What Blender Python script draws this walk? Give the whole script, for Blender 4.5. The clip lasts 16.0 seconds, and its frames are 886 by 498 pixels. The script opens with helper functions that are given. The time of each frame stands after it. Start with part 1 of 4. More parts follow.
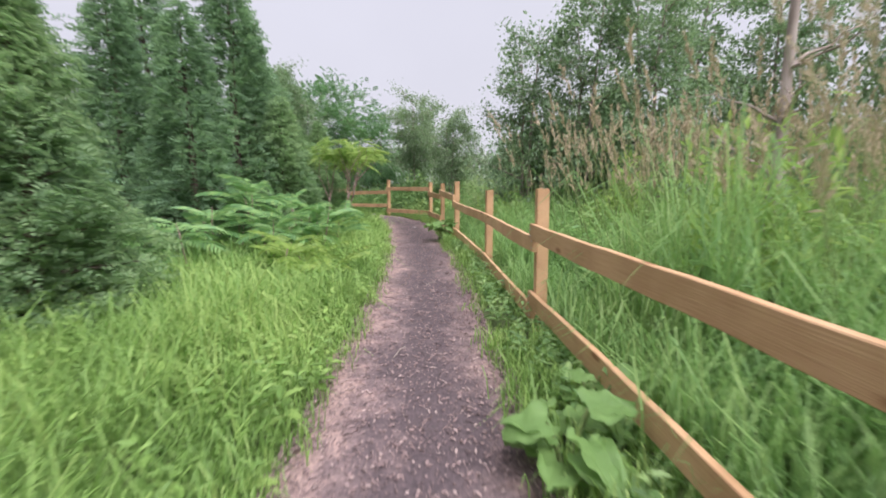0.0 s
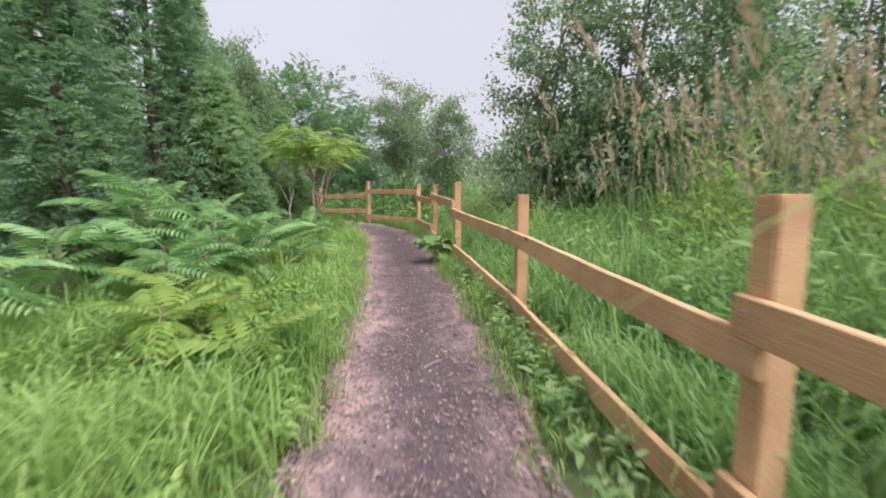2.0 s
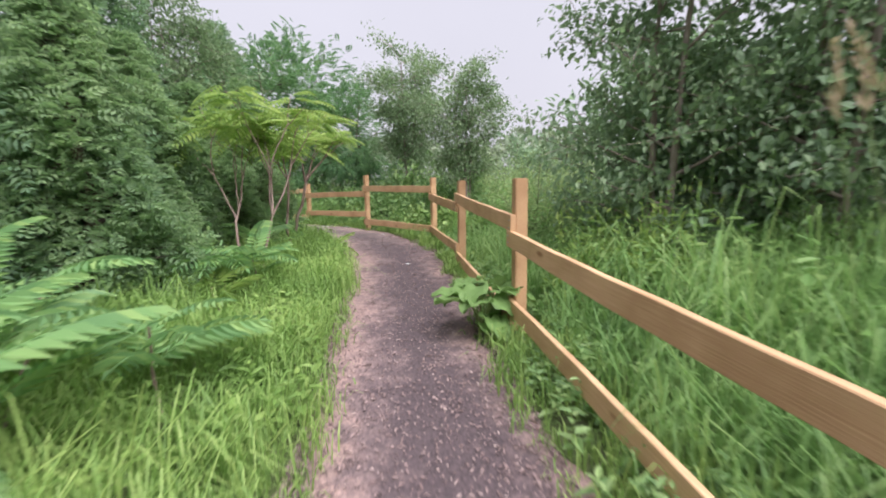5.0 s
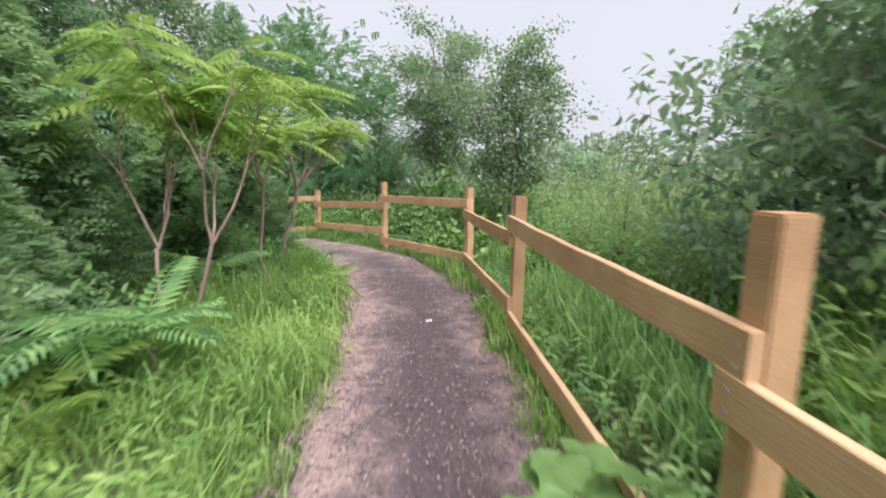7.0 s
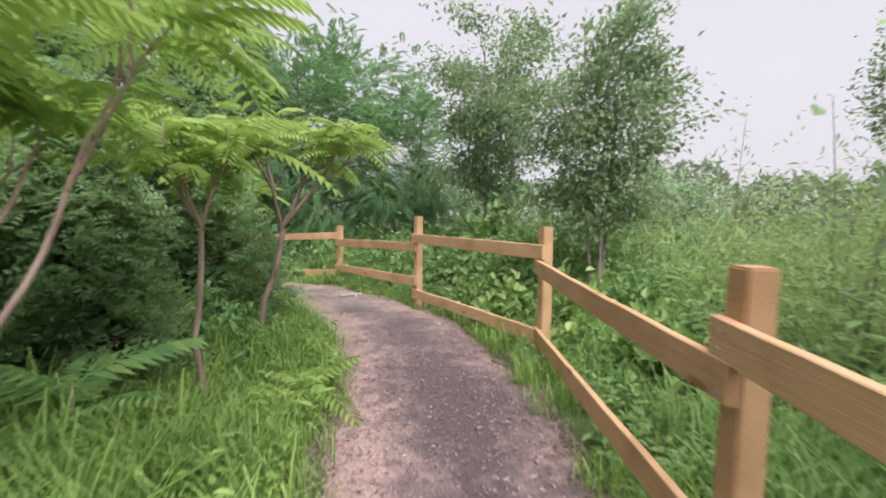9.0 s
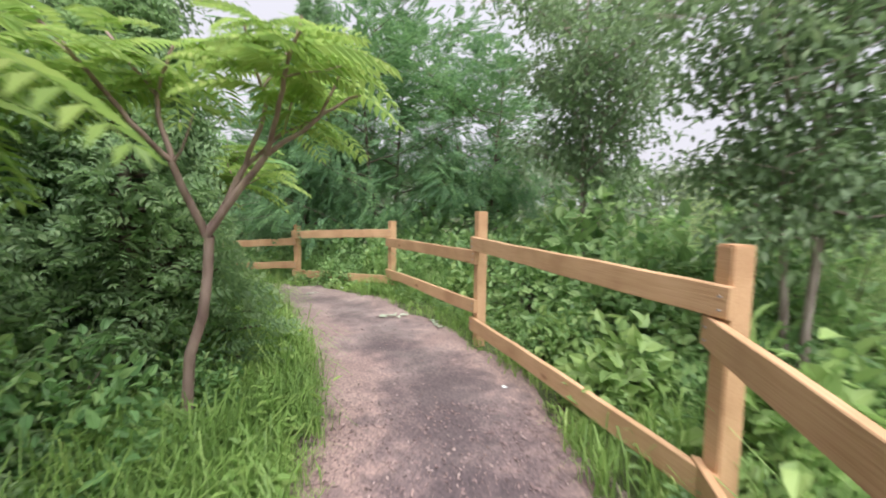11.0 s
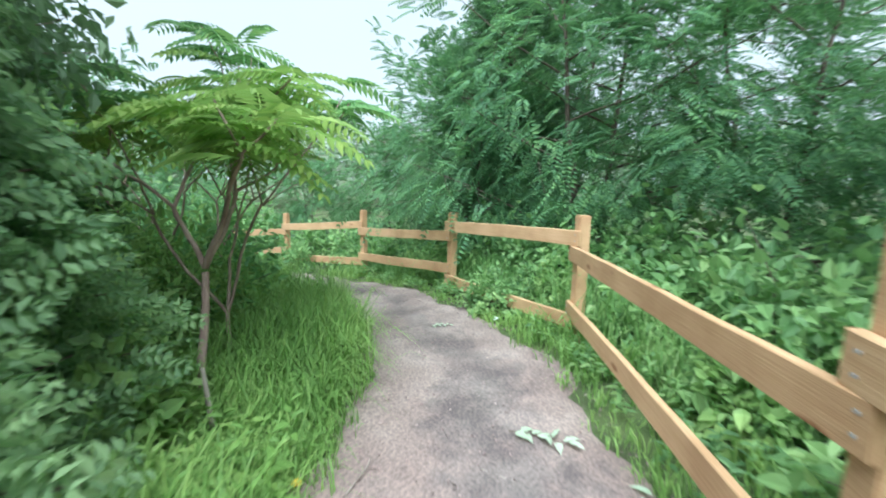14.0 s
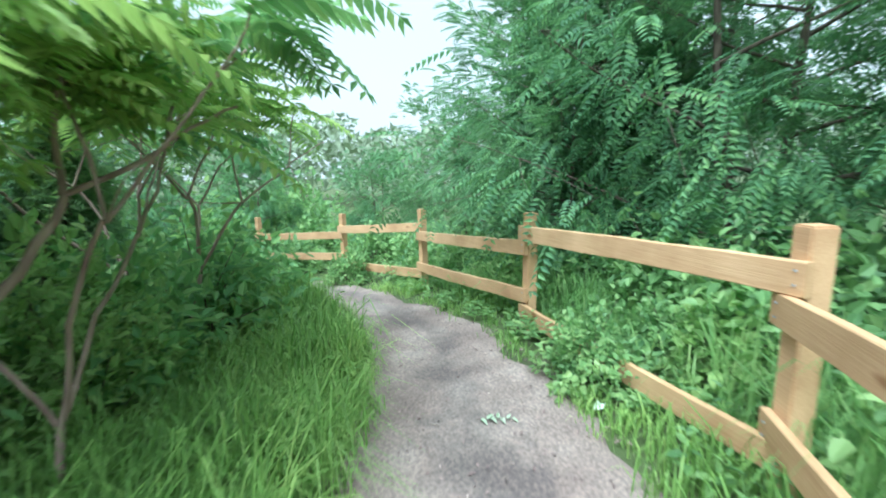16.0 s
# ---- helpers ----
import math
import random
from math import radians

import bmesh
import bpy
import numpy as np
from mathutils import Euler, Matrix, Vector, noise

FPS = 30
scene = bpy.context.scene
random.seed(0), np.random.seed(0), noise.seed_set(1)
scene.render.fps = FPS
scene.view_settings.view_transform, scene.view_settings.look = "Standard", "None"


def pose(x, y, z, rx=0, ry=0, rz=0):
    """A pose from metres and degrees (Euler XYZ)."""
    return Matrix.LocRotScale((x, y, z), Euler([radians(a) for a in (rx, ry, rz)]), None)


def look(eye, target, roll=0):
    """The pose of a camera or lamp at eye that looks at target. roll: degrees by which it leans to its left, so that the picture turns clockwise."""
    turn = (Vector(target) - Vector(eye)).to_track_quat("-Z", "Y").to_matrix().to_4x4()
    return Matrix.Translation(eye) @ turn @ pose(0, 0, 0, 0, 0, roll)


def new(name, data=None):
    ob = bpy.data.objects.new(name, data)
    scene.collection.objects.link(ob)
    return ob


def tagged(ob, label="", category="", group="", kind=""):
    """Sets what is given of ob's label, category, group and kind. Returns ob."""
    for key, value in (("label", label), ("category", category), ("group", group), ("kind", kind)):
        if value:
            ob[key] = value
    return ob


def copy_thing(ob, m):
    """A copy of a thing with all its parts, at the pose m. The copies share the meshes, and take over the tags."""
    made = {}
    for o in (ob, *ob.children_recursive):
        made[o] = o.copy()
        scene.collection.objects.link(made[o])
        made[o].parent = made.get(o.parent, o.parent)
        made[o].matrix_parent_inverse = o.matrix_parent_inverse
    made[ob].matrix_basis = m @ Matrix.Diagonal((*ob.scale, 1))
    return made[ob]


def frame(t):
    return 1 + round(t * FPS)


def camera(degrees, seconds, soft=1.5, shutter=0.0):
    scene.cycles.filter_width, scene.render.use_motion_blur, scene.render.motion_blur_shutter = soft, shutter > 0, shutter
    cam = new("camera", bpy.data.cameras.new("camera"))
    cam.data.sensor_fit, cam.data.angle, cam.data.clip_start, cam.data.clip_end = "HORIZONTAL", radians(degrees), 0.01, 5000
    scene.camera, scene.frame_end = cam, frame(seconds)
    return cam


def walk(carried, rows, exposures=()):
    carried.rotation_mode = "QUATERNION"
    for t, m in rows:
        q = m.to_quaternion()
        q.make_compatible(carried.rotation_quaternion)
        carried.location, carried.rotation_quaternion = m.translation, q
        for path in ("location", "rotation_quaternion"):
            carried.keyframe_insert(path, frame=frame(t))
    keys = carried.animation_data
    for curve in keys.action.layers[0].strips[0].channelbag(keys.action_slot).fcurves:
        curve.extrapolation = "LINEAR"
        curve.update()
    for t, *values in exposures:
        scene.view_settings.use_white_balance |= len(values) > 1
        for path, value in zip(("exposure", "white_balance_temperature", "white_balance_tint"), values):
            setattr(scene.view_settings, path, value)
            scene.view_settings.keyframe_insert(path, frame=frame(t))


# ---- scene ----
cam = camera(91.7, 16.0, soft=1.9, shutter=0.7)
METRES, EYE, TILT, LEAN, TURN = 17.0, 1.25, -8.8, 0.0, 0.0
ROWS = [
    (0.0, 0.0, 0.0, 0.0, 0.0, 0.0, -0.0),
    (0.5, -0.0045, 0.0349, 0.0049, -1.06, -0.74, 0.04),
    (1.0, -0.0065, 0.0704, 0.0102, -1.09, -0.61, -0.0),
    (1.5, -0.0102, 0.1046, 0.0148, -2.01, 0.01, 0.15),
    (2.0, -0.0102, 0.1389, 0.0202, -2.09, 0.27, 0.44),
    (2.5, -0.0124, 0.1729, 0.0274, -1.65, 0.74, 0.89),
    (3.0, -0.0126, 0.2041, 0.0342, -1.43, -0.37, 1.31),
    (3.5, -0.0107, 0.235, 0.0419, -0.73, -0.66, 1.42),
    (4.0, -0.0133, 0.2654, 0.0452, -1.02, -0.73, 1.38),
    (6.5, -0.0282, 0.4241, 0.0689, 1.01, -1.24, 0.11),
    (7.0, -0.027, 0.4583, 0.076, 2.9, -0.03, -0.77),
    (7.5, -0.0293, 0.4906, 0.0813, 3.33, 1.82, -1.47),
    (8.0, -0.0315, 0.5242, 0.0882, 5.55, 3.49, -1.75),
    (8.5, -0.0382, 0.5553, 0.0932, 7.12, 4.0, -1.7),
    (11.0, -0.0529, 0.7014, 0.1182, 20.22, 2.16, -3.62),
    (11.5, -0.0572, 0.7316, 0.1225, 25.79, 1.61, -4.4),
    (12.0, -0.0676, 0.7608, 0.1261, 30.79, 0.72, -5.06),
    (12.5, -0.0783, 0.7877, 0.1306, 35.68, 0.07, -5.89),
    (13.0, -0.0913, 0.8135, 0.1349, 40.63, -1.42, -6.55),
    (13.5, -0.1056, 0.8365, 0.1383, 43.99, -2.44, -7.12),
    (14.0, -0.1181, 0.8613, 0.1425, 49.06, -3.3, -7.31),
    (14.5, -0.1349, 0.8823, 0.1441, 51.86, -3.42, -7.12),
    (15.0, -0.1526, 0.9038, 0.1465, 55.63, -3.9, -6.62),
    (15.5, -0.1719, 0.9236, 0.1489, 59.34, -5.06, -6.15),
    (16.0, -0.1921, 0.9406, 0.1514, 61.76, -5.78, -6.02),
]
walk(cam, [(t, pose(0, 0, EYE, TILT, LEAN, TURN) @ pose(METRES * x, METRES * y, METRES * z, 90 + pitch, roll, yaw)) for t, x, y, z, yaw, pitch, roll in ROWS],
     exposures=[(0.0, 0.66, 6100, 16), (4.0, 0.67, 6200, 18), (6.5, 0.78, 6050, 14), (9.0, 0.74, 6350, 15), (12.0, 0.94, 6050, 12), (13.0, 1.0, 5750, 1), (14.0, 1.13, 5350, -5), (16.0, 1.28, 5150, -9)])

# ---- daylight: an overcast sky with a wide, weak sun ----
world = bpy.data.worlds.new("overcast")
scene.world = world
world.use_nodes = True
wn, wl = world.node_tree.nodes, world.node_tree.links
sky = wn.new("ShaderNodeTexSky")
sky.sky_type, sky.sun_disc = "NISHITA", False
sky.sun_elevation, sky.sun_rotation = radians(60), radians(139)
sky.air_density, sky.dust_density = 1.5, 6.0
haze = wn.new("ShaderNodeMix")
haze.data_type = "RGBA"
haze.inputs["Factor"].default_value = 0.9
haze.inputs[7].default_value = (8.3, 8.15, 8.45, 1)
cloud = wn.new("ShaderNodeTexNoise")
cloud.inputs["Scale"].default_value, cloud.inputs["Detail"].default_value = 2.2, 5
cloud_tone = wn.new("ShaderNodeMapRange")
cloud_tone.inputs["To Min"].default_value, cloud_tone.inputs["To Max"].default_value = 0.058, 0.068
wl.new(sky.outputs[0], haze.inputs[6])
wl.new(haze.outputs[2], wn["Background"].inputs["Color"])
wl.new(cloud.outputs["Fac"], cloud_tone.inputs["Value"])
wl.new(cloud_tone.outputs[0], wn["Background"].inputs["Strength"])
sun_data = bpy.data.lights.new("sun", "SUN")
sun_data.energy, sun_data.angle, sun_data.color = 3.8, radians(60), (1.0, 0.98, 0.94)
sun = new("sun", sun_data)
sun.matrix_world = look((9, -10.5, 24), (0, 0, 0))


# ---- materials ----
def material(name, build):
    m = bpy.data.materials.new(name)
    m.use_nodes = True
    n, l = m.node_tree.nodes, m.node_tree.links
    build(n, l, n["Principled BSDF"])
    return m


def ramp(n, stops):
    r = n.new("ShaderNodeValToRGB")
    while len(r.color_ramp.elements) < len(stops):
        r.color_ramp.elements.new(0.5)
    for e, (p, c) in zip(r.color_ramp.elements, stops):
        e.position, e.color = p, (*c, 1)
    return r


def noise_tex(n, l, scale, detail=4, stretch=None, coord="Object"):
    t = n.new("ShaderNodeTexNoise")
    t.inputs["Scale"].default_value, t.inputs["Detail"].default_value = scale, detail
    c = n.new("ShaderNodeTexCoord")
    if stretch:
        mp = n.new("ShaderNodeMapping")
        mp.inputs["Scale"].default_value = stretch
        l.new(c.outputs[coord], mp.inputs["Vector"])
        l.new(mp.outputs[0], t.inputs["Vector"])
    else:
        l.new(c.outputs[coord], t.inputs["Vector"])
    return t


def mix_node(n, l, a, b, fac, mode="MIX"):
    m = n.new("ShaderNodeMix")
    m.data_type, m.blend_type = "RGBA", mode
    for sock, v in ((m.inputs[6], a), (m.inputs[7], b), (m.inputs[0], fac)):
        if isinstance(v, tuple):
            sock.default_value = (*v, 1)
        elif isinstance(v, (int, float)):
            sock.default_value = v
        else:
            l.new(v, sock)
    return m.outputs[2]


def leafy(name, dark, mid, light, rough=0.5, through_light=0.35, patch=1.3):
    """Leaves: each blade its own tone, larger patches of lighter and darker growth, light passing through."""
    dark, mid, light = [tuple(k * (0.82 * v + 0.18 * (0.45 * c[0] + 0.5 * c[1] + 0.05 * c[2])) for v, k in zip(c, (1.07, 1.0, 1.03))) for c in (dark, mid, light)]

    def build(n, l, p):
        g = n.new("ShaderNodeNewGeometry")
        r = ramp(n, [(0.0, dark), (0.5, mid), (1.0, light)])
        big = noise_tex(n, l, patch, 2)
        add = n.new("ShaderNodeMath")
        add.operation = "MULTIPLY_ADD"
        l.new(g.outputs["Random Per Island"], add.inputs[0])
        add.inputs[1].default_value = 0.55
        sh = n.new("ShaderNodeMapRange")
        sh.inputs["From Min"].default_value, sh.inputs["From Max"].default_value = 0.3, 0.7
        sh.inputs["To Max"].default_value = 0.45
        l.new(big.outputs["Fac"], sh.inputs["Value"])
        l.new(sh.outputs[0], add.inputs[2])
        l.new(add.outputs[0], r.inputs["Fac"])
        l.new(r.outputs[0], p.inputs["Base Color"])
        p.inputs["Roughness"].default_value = rough
        p.inputs["Specular IOR Level"].default_value = 0.35
        t = n.new("ShaderNodeBsdfTranslucent")
        l.new(mix_node(n, l, r.outputs[0], (0.30, 0.5, 0.13), 0.3), t.inputs["Color"])
        m = n.new("ShaderNodeMixShader")
        m.inputs[0].default_value = through_light
        l.new(p.outputs[0], m.inputs[1])
        l.new(t.outputs[0], m.inputs[2])
        l.new(m.outputs[0], n["Material Output"].inputs["Surface"])
    return material(name, build)


def bump(n, l, p, tex, strength, distance):
    b = n.new("ShaderNodeBump")
    b.inputs["Strength"].default_value, b.inputs["Distance"].default_value = strength, distance
    l.new(tex, b.inputs["Height"])
    l.new(b.outputs[0], p.inputs["Normal"])


def wood_build(n, l, p):
    grain = noise_tex(n, l, 14, 7, (0.3, 6, 11))
    stain = noise_tex(n, l, 2.2, 4)
    knots = n.new("ShaderNodeTexVoronoi")
    knots.inputs["Scale"].default_value = 1.0
    c = n.new("ShaderNodeTexCoord")
    mp = n.new("ShaderNodeMapping")
    mp.inputs["Scale"].default_value = (1.9, 6, 6)
    l.new(c.outputs["Object"], mp.inputs[0])
    l.new(mp.outputs[0], knots.inputs["Vector"])
    r = ramp(n, [(0.25, (0.56, 0.33, 0.175)), (0.5, (0.64, 0.40, 0.225)), (0.75, (0.69, 0.45, 0.265))])
    l.new(grain.outputs["Fac"], r.inputs["Fac"])
    kr = ramp(n, [(0.07, (0.45, 0.3, 0.2)), (0.14, (1, 1, 1))])
    l.new(knots.outputs["Distance"], kr.inputs["Fac"])
    sr = ramp(n, [(0.34, (0.74, 0.68, 0.63)), (0.5, (0.95, 0.94, 0.93)), (0.68, (1.08, 1.08, 1.1))])
    l.new(stain.outputs["Fac"], sr.inputs["Fac"])
    info = n.new("ShaderNodeObjectInfo")
    tone = ramp(n, [(0, (0.86, 0.83, 0.8)), (1, (1.0, 1.0, 1.0))])
    l.new(info.outputs["Random"], tone.inputs["Fac"])
    a = mix_node(n, l, r.outputs[0], kr.outputs[0], 0.8, "MULTIPLY")
    a = mix_node(n, l, a, sr.outputs[0], 0.8, "MULTIPLY")
    a = mix_node(n, l, a, tone.outputs[0], 1.0, "MULTIPLY")
    l.new(a, p.inputs["Base Color"])
    p.inputs["Roughness"].default_value = 0.7
    bump(n, l, p, grain.outputs["Fac"], 0.35, 0.004)


def bark_maker(c1, c2):
    def build(n, l, p):
        t = noise_tex(n, l, 14, 6, (1, 1, 0.25))
        r = ramp(n, [(0.3, c1), (0.7, c2)])
        l.new(t.outputs["Fac"], r.inputs["Fac"])
        l.new(r.outputs[0], p.inputs["Base Color"])
        p.inputs["Roughness"].default_value = 0.9
        bump(n, l, p, t.outputs["Fac"], 0.6, 0.01)
    return build


def path_build(n, l, p):
    uv = n.new("ShaderNodeUVMap")
    uv.uv_map = "across"
    sep = n.new("ShaderNodeSeparateXYZ")
    l.new(uv.outputs[0], sep.inputs[0])
    wob = noise_tex(n, l, 1.1, 4)
    fine = noise_tex(n, l, 55, 7)
    mid = noise_tex(n, l, 7, 5)
    # trodden middle: 0 in the tread, 1 at the loose edges
    off = n.new("ShaderNodeMath")
    off.operation = "SUBTRACT"
    l.new(sep.outputs[0], off.inputs[0])
    off.inputs[1].default_value = 0.55
    ab = n.new("ShaderNodeMath")
    ab.operation = "ABSOLUTE"
    l.new(off.outputs[0], ab.inputs[0])
    s1 = n.new("ShaderNodeMath")
    s1.operation = "MULTIPLY_ADD"
    l.new(wob.outputs["Fac"], s1.inputs[0])
    s1.inputs[1].default_value = 0.55
    l.new(ab.outputs[0], s1.inputs[2])
    s2 = n.new("ShaderNodeMath")
    s2.operation = "MULTIPLY_ADD"
    l.new(mid.outputs["Fac"], s2.inputs[0])
    s2.inputs[1].default_value = 0.6
    l.new(s1.outputs[0], s2.inputs[2])
    # the far stretch is drier and paler
    dry = n.new("ShaderNodeMapRange")
    dry.inputs["From Min"].default_value, dry.inputs["From Max"].default_value = 13.5, 19.0
    dry.inputs["To Max"].default_value = 0.22
    l.new(sep.outputs[1], dry.inputs["Value"])
    s3 = n.new("ShaderNodeMath")
    l.new(s2.outputs[0], s3.inputs[0])
    l.new(dry.outputs[0], s3.inputs[1])
    tone = ramp(n, [(0.68, (0.085, 0.062, 0.067)), (0.86, (0.165, 0.118, 0.118)), (1.04, (0.31, 0.215, 0.195))])
    l.new(s3.outputs[0], tone.inputs["Fac"])
    speck = ramp(n, [(0.36, (0.5, 0.49, 0.51)), (0.5, (1, 1, 1)), (0.64, (1.6, 1.52, 1.46))])
    l.new(fine.outputs["Fac"], speck.inputs["Fac"])
    # trodden bare earth there, greyer than the mulch, in soft blotches
    bare = noise_tex(n, l, 2.3, 6)
    earth = ramp(n, [(0.36, (0.125, 0.100, 0.093)), (0.5, (0.205, 0.166, 0.150)), (0.64, (0.31, 0.258, 0.232))])
    l.new(bare.outputs["Fac"], earth.inputs["Fac"])
    share = n.new("ShaderNodeMath")
    share.operation = "MULTIPLY"
    l.new(dry.outputs[0], share.inputs[0])
    share.inputs[1].default_value = 3.0
    worn = mix_node(n, l, tone.outputs[0], earth.outputs[0], share.outputs[0])
    c = mix_node(n, l, worn, speck.outputs[0], 0.55, "MULTIPLY")
    l.new(c, p.inputs["Base Color"])
    p.inputs["Roughness"].default_value = 0.95
    bump(n, l, p, fine.outputs["Fac"], 0.3, 0.008)


def soil_build(n, l, p):
    t = noise_tex(n, l, 3, 5)
    f = noise_tex(n, l, 40, 4)
    r = ramp(n, [(0.3, (0.06, 0.065, 0.03)), (0.55, (0.08, 0.11, 0.035)), (0.75, (0.13, 0.16, 0.055))])
    l.new(t.outputs["Fac"], r.inputs["Fac"])
    l.new(r.outputs[0], p.inputs["Base Color"])
    p.inputs["Roughness"].default_value = 1
    bump(n, l, p, f.outputs["Fac"], 0.7, 0.03)


def chip_build(n, l, p):
    g = n.new("ShaderNodeNewGeometry")
    r = ramp(n, [(0, (0.09, 0.065, 0.065)), (0.45, (0.22, 0.15, 0.145)), (0.85, (0.34, 0.24, 0.225)), (1, (0.47, 0.36, 0.33))])
    l.new(g.outputs["Random Per Island"], r.inputs["Fac"])
    l.new(r.outputs[0], p.inputs["Base Color"])
    p.inputs["Roughness"].default_value = 0.9


def plain(c1, c2, rough=0.8):
    def build(n, l, p):
        t = noise_tex(n, l, 25, 3)
        r = ramp(n, [(0.3, c1), (0.7, c2)])
        l.new(t.outputs["Fac"], r.inputs["Fac"])
        l.new(r.outputs[0], p.inputs["Base Color"])
        p.inputs["Roughness"].default_value = rough
    return build


WOOD = material("stained_lumber", wood_build)
BARK = material("brown_bark", bark_maker((0.07, 0.05, 0.04), (0.2, 0.15, 0.12)))
PALE_BARK = material("pale_bark", bark_maker((0.20, 0.15, 0.13), (0.42, 0.35, 0.31)))
SUMAC_BARK = material("sumac_bark", bark_maker((0.22, 0.14, 0.125), (0.46, 0.33, 0.29)))
PATH = material("trodden_mulch", path_build)
SOIL = material("soil", soil_build)
CHIP = material("wood_chip", chip_build)
STEEL = material("galvanised_steel", plain((0.25, 0.25, 0.26), (0.4, 0.4, 0.42), 0.4))
PAPER = material("paper", plain((0.7, 0.74, 0.73), (0.8, 0.83, 0.82), 0.7))
YELLOW = material("yellow_petal", plain((0.7, 0.45, 0.02), (0.8, 0.55, 0.04), 0.6))
STEM = material("green_stem", plain((0.13, 0.19, 0.06), (0.2, 0.25, 0.09)))
GRASS = leafy("grass_blades", (0.105, 0.231, 0.035), (0.231, 0.441, 0.061), (0.441, 0.630, 0.123), 0.5, 0.42, 0.9)
TALL = leafy("tall_grass_blades", (0.110, 0.262, 0.069), (0.221, 0.455, 0.095), (0.442, 0.662, 0.190), 0.5, 0.48, 1.1)
PLUME = leafy("grass_plumes", (0.300, 0.228, 0.132), (0.504, 0.396, 0.252), (0.672, 0.552, 0.384), 0.8, 0.3, 2)
CEDAR = leafy("cedar_sprays", (0.088, 0.189, 0.105), (0.176, 0.338, 0.162), (0.297, 0.513, 0.211), 0.6, 0.48, 1.0)
YOUNG_CEDAR = leafy("young_cedar_sprays", (0.132, 0.264, 0.124), (0.253, 0.429, 0.179), (0.396, 0.594, 0.234), 0.6, 0.55, 1.0)
SUMAC = leafy("sumac_leaflets", (0.096, 0.264, 0.094), (0.216, 0.456, 0.125), (0.456, 0.660, 0.156), 0.45, 0.42, 1.2)
SUMAC_TOP = leafy("sumac_crown_leaflets", (0.152, 0.304, 0.043), (0.304, 0.494, 0.064), (0.475, 0.627, 0.100), 0.45, 0.55, 1.2)
LOCUST = leafy("locust_leaflets", (0.069, 0.188, 0.093), (0.138, 0.325, 0.129), (0.275, 0.525, 0.158), 0.65, 0.45, 0.8)
BRAMBLE = leafy("bramble_leaves", (0.091, 0.221, 0.078), (0.221, 0.427, 0.116), (0.440, 0.648, 0.202), 0.45, 0.45, 1.4)
ASH = leafy("ash_leaves", (0.12, 0.21, 0.10), (0.21, 0.34, 0.16), (0.34, 0.47, 0.23), 0.5, 0.45, 0.7)
POPLAR = leafy("poplar_leaves", (0.109, 0.202, 0.106), (0.202, 0.342, 0.163), (0.373, 0.528, 0.261), 0.5, 0.5, 0.7)
WILLOW = leafy("willow_leaves", (0.179, 0.304, 0.095), (0.326, 0.483, 0.158), (0.483, 0.630, 0.231), 0.5, 0.45, 0.9)
BURDOCK = leafy("burdock_leaf", (0.13, 0.28, 0.05), (0.18, 0.36, 0.07), (0.24, 0.43, 0.09), 0.5, 0.35, 9)
WILTED = leafy("wilted_leaf", (0.30, 0.42, 0.26), (0.42, 0.54, 0.36), (0.55, 0.64, 0.48), 0.6, 0.25, 6)
SAPLING = leafy("sapling_leaves", (0.17, 0.33, 0.08), (0.29, 0.49, 0.11), (0.43, 0.63, 0.16), 0.45, 0.42, 2)
DOGWOOD = leafy("dogwood_leaves", (0.162, 0.276, 0.170), (0.276, 0.454, 0.256), (0.454, 0.680, 0.374), 0.4, 0.48, 0.9)
FAR = leafy("distant_leaves", (0.16, 0.23, 0.13), (0.22, 0.30, 0.18), (0.3, 0.38, 0.23), 0.7, 0.2, 0.12)


# ---- mesh helpers ----
class Geo:
    """Collects triangles from arrays."""

    def __init__(self):
        self.v, self.f, self.n = [], [], 0

    def add(self, v, f):
        self.v.append(np.asarray(v, float).reshape(-1, 3))
        self.f.append(np.asarray(f, int).reshape(-1, 3) + self.n)
        self.n += len(self.v[-1])

    def mesh(self, name, mat, smooth=False):
        v, f = np.concatenate(self.v), np.concatenate(self.f)
        me = bpy.data.meshes.new(name)
        me.vertices.add(len(v))
        me.vertices.foreach_set("co", v.ravel())
        me.loops.add(len(f) * 3)
        me.loops.foreach_set("vertex_index", f.ravel())
        me.polygons.add(len(f))
        me.polygons.foreach_set("loop_start", np.arange(0, len(f) * 3, 3))
        me.polygons.foreach_set("use_smooth", np.full(len(f), smooth))
        me.update()
        me.materials.append(mat)
        return me


def part(name, data, mat=None, parent=None, label=""):
    if isinstance(data, bmesh.types.BMesh):
        me = bpy.data.meshes.new(name)
        data.to_mesh(me)
        data.free()
        me.materials.append(mat)
        data = me
    ob = new(name, data)
    ob.parent = parent
    return tagged(ob, label)


def unit(a):
    a = np.asarray(a, float)
    return a / np.maximum(np.linalg.norm(a, axis=-1, keepdims=True), 1e-9)


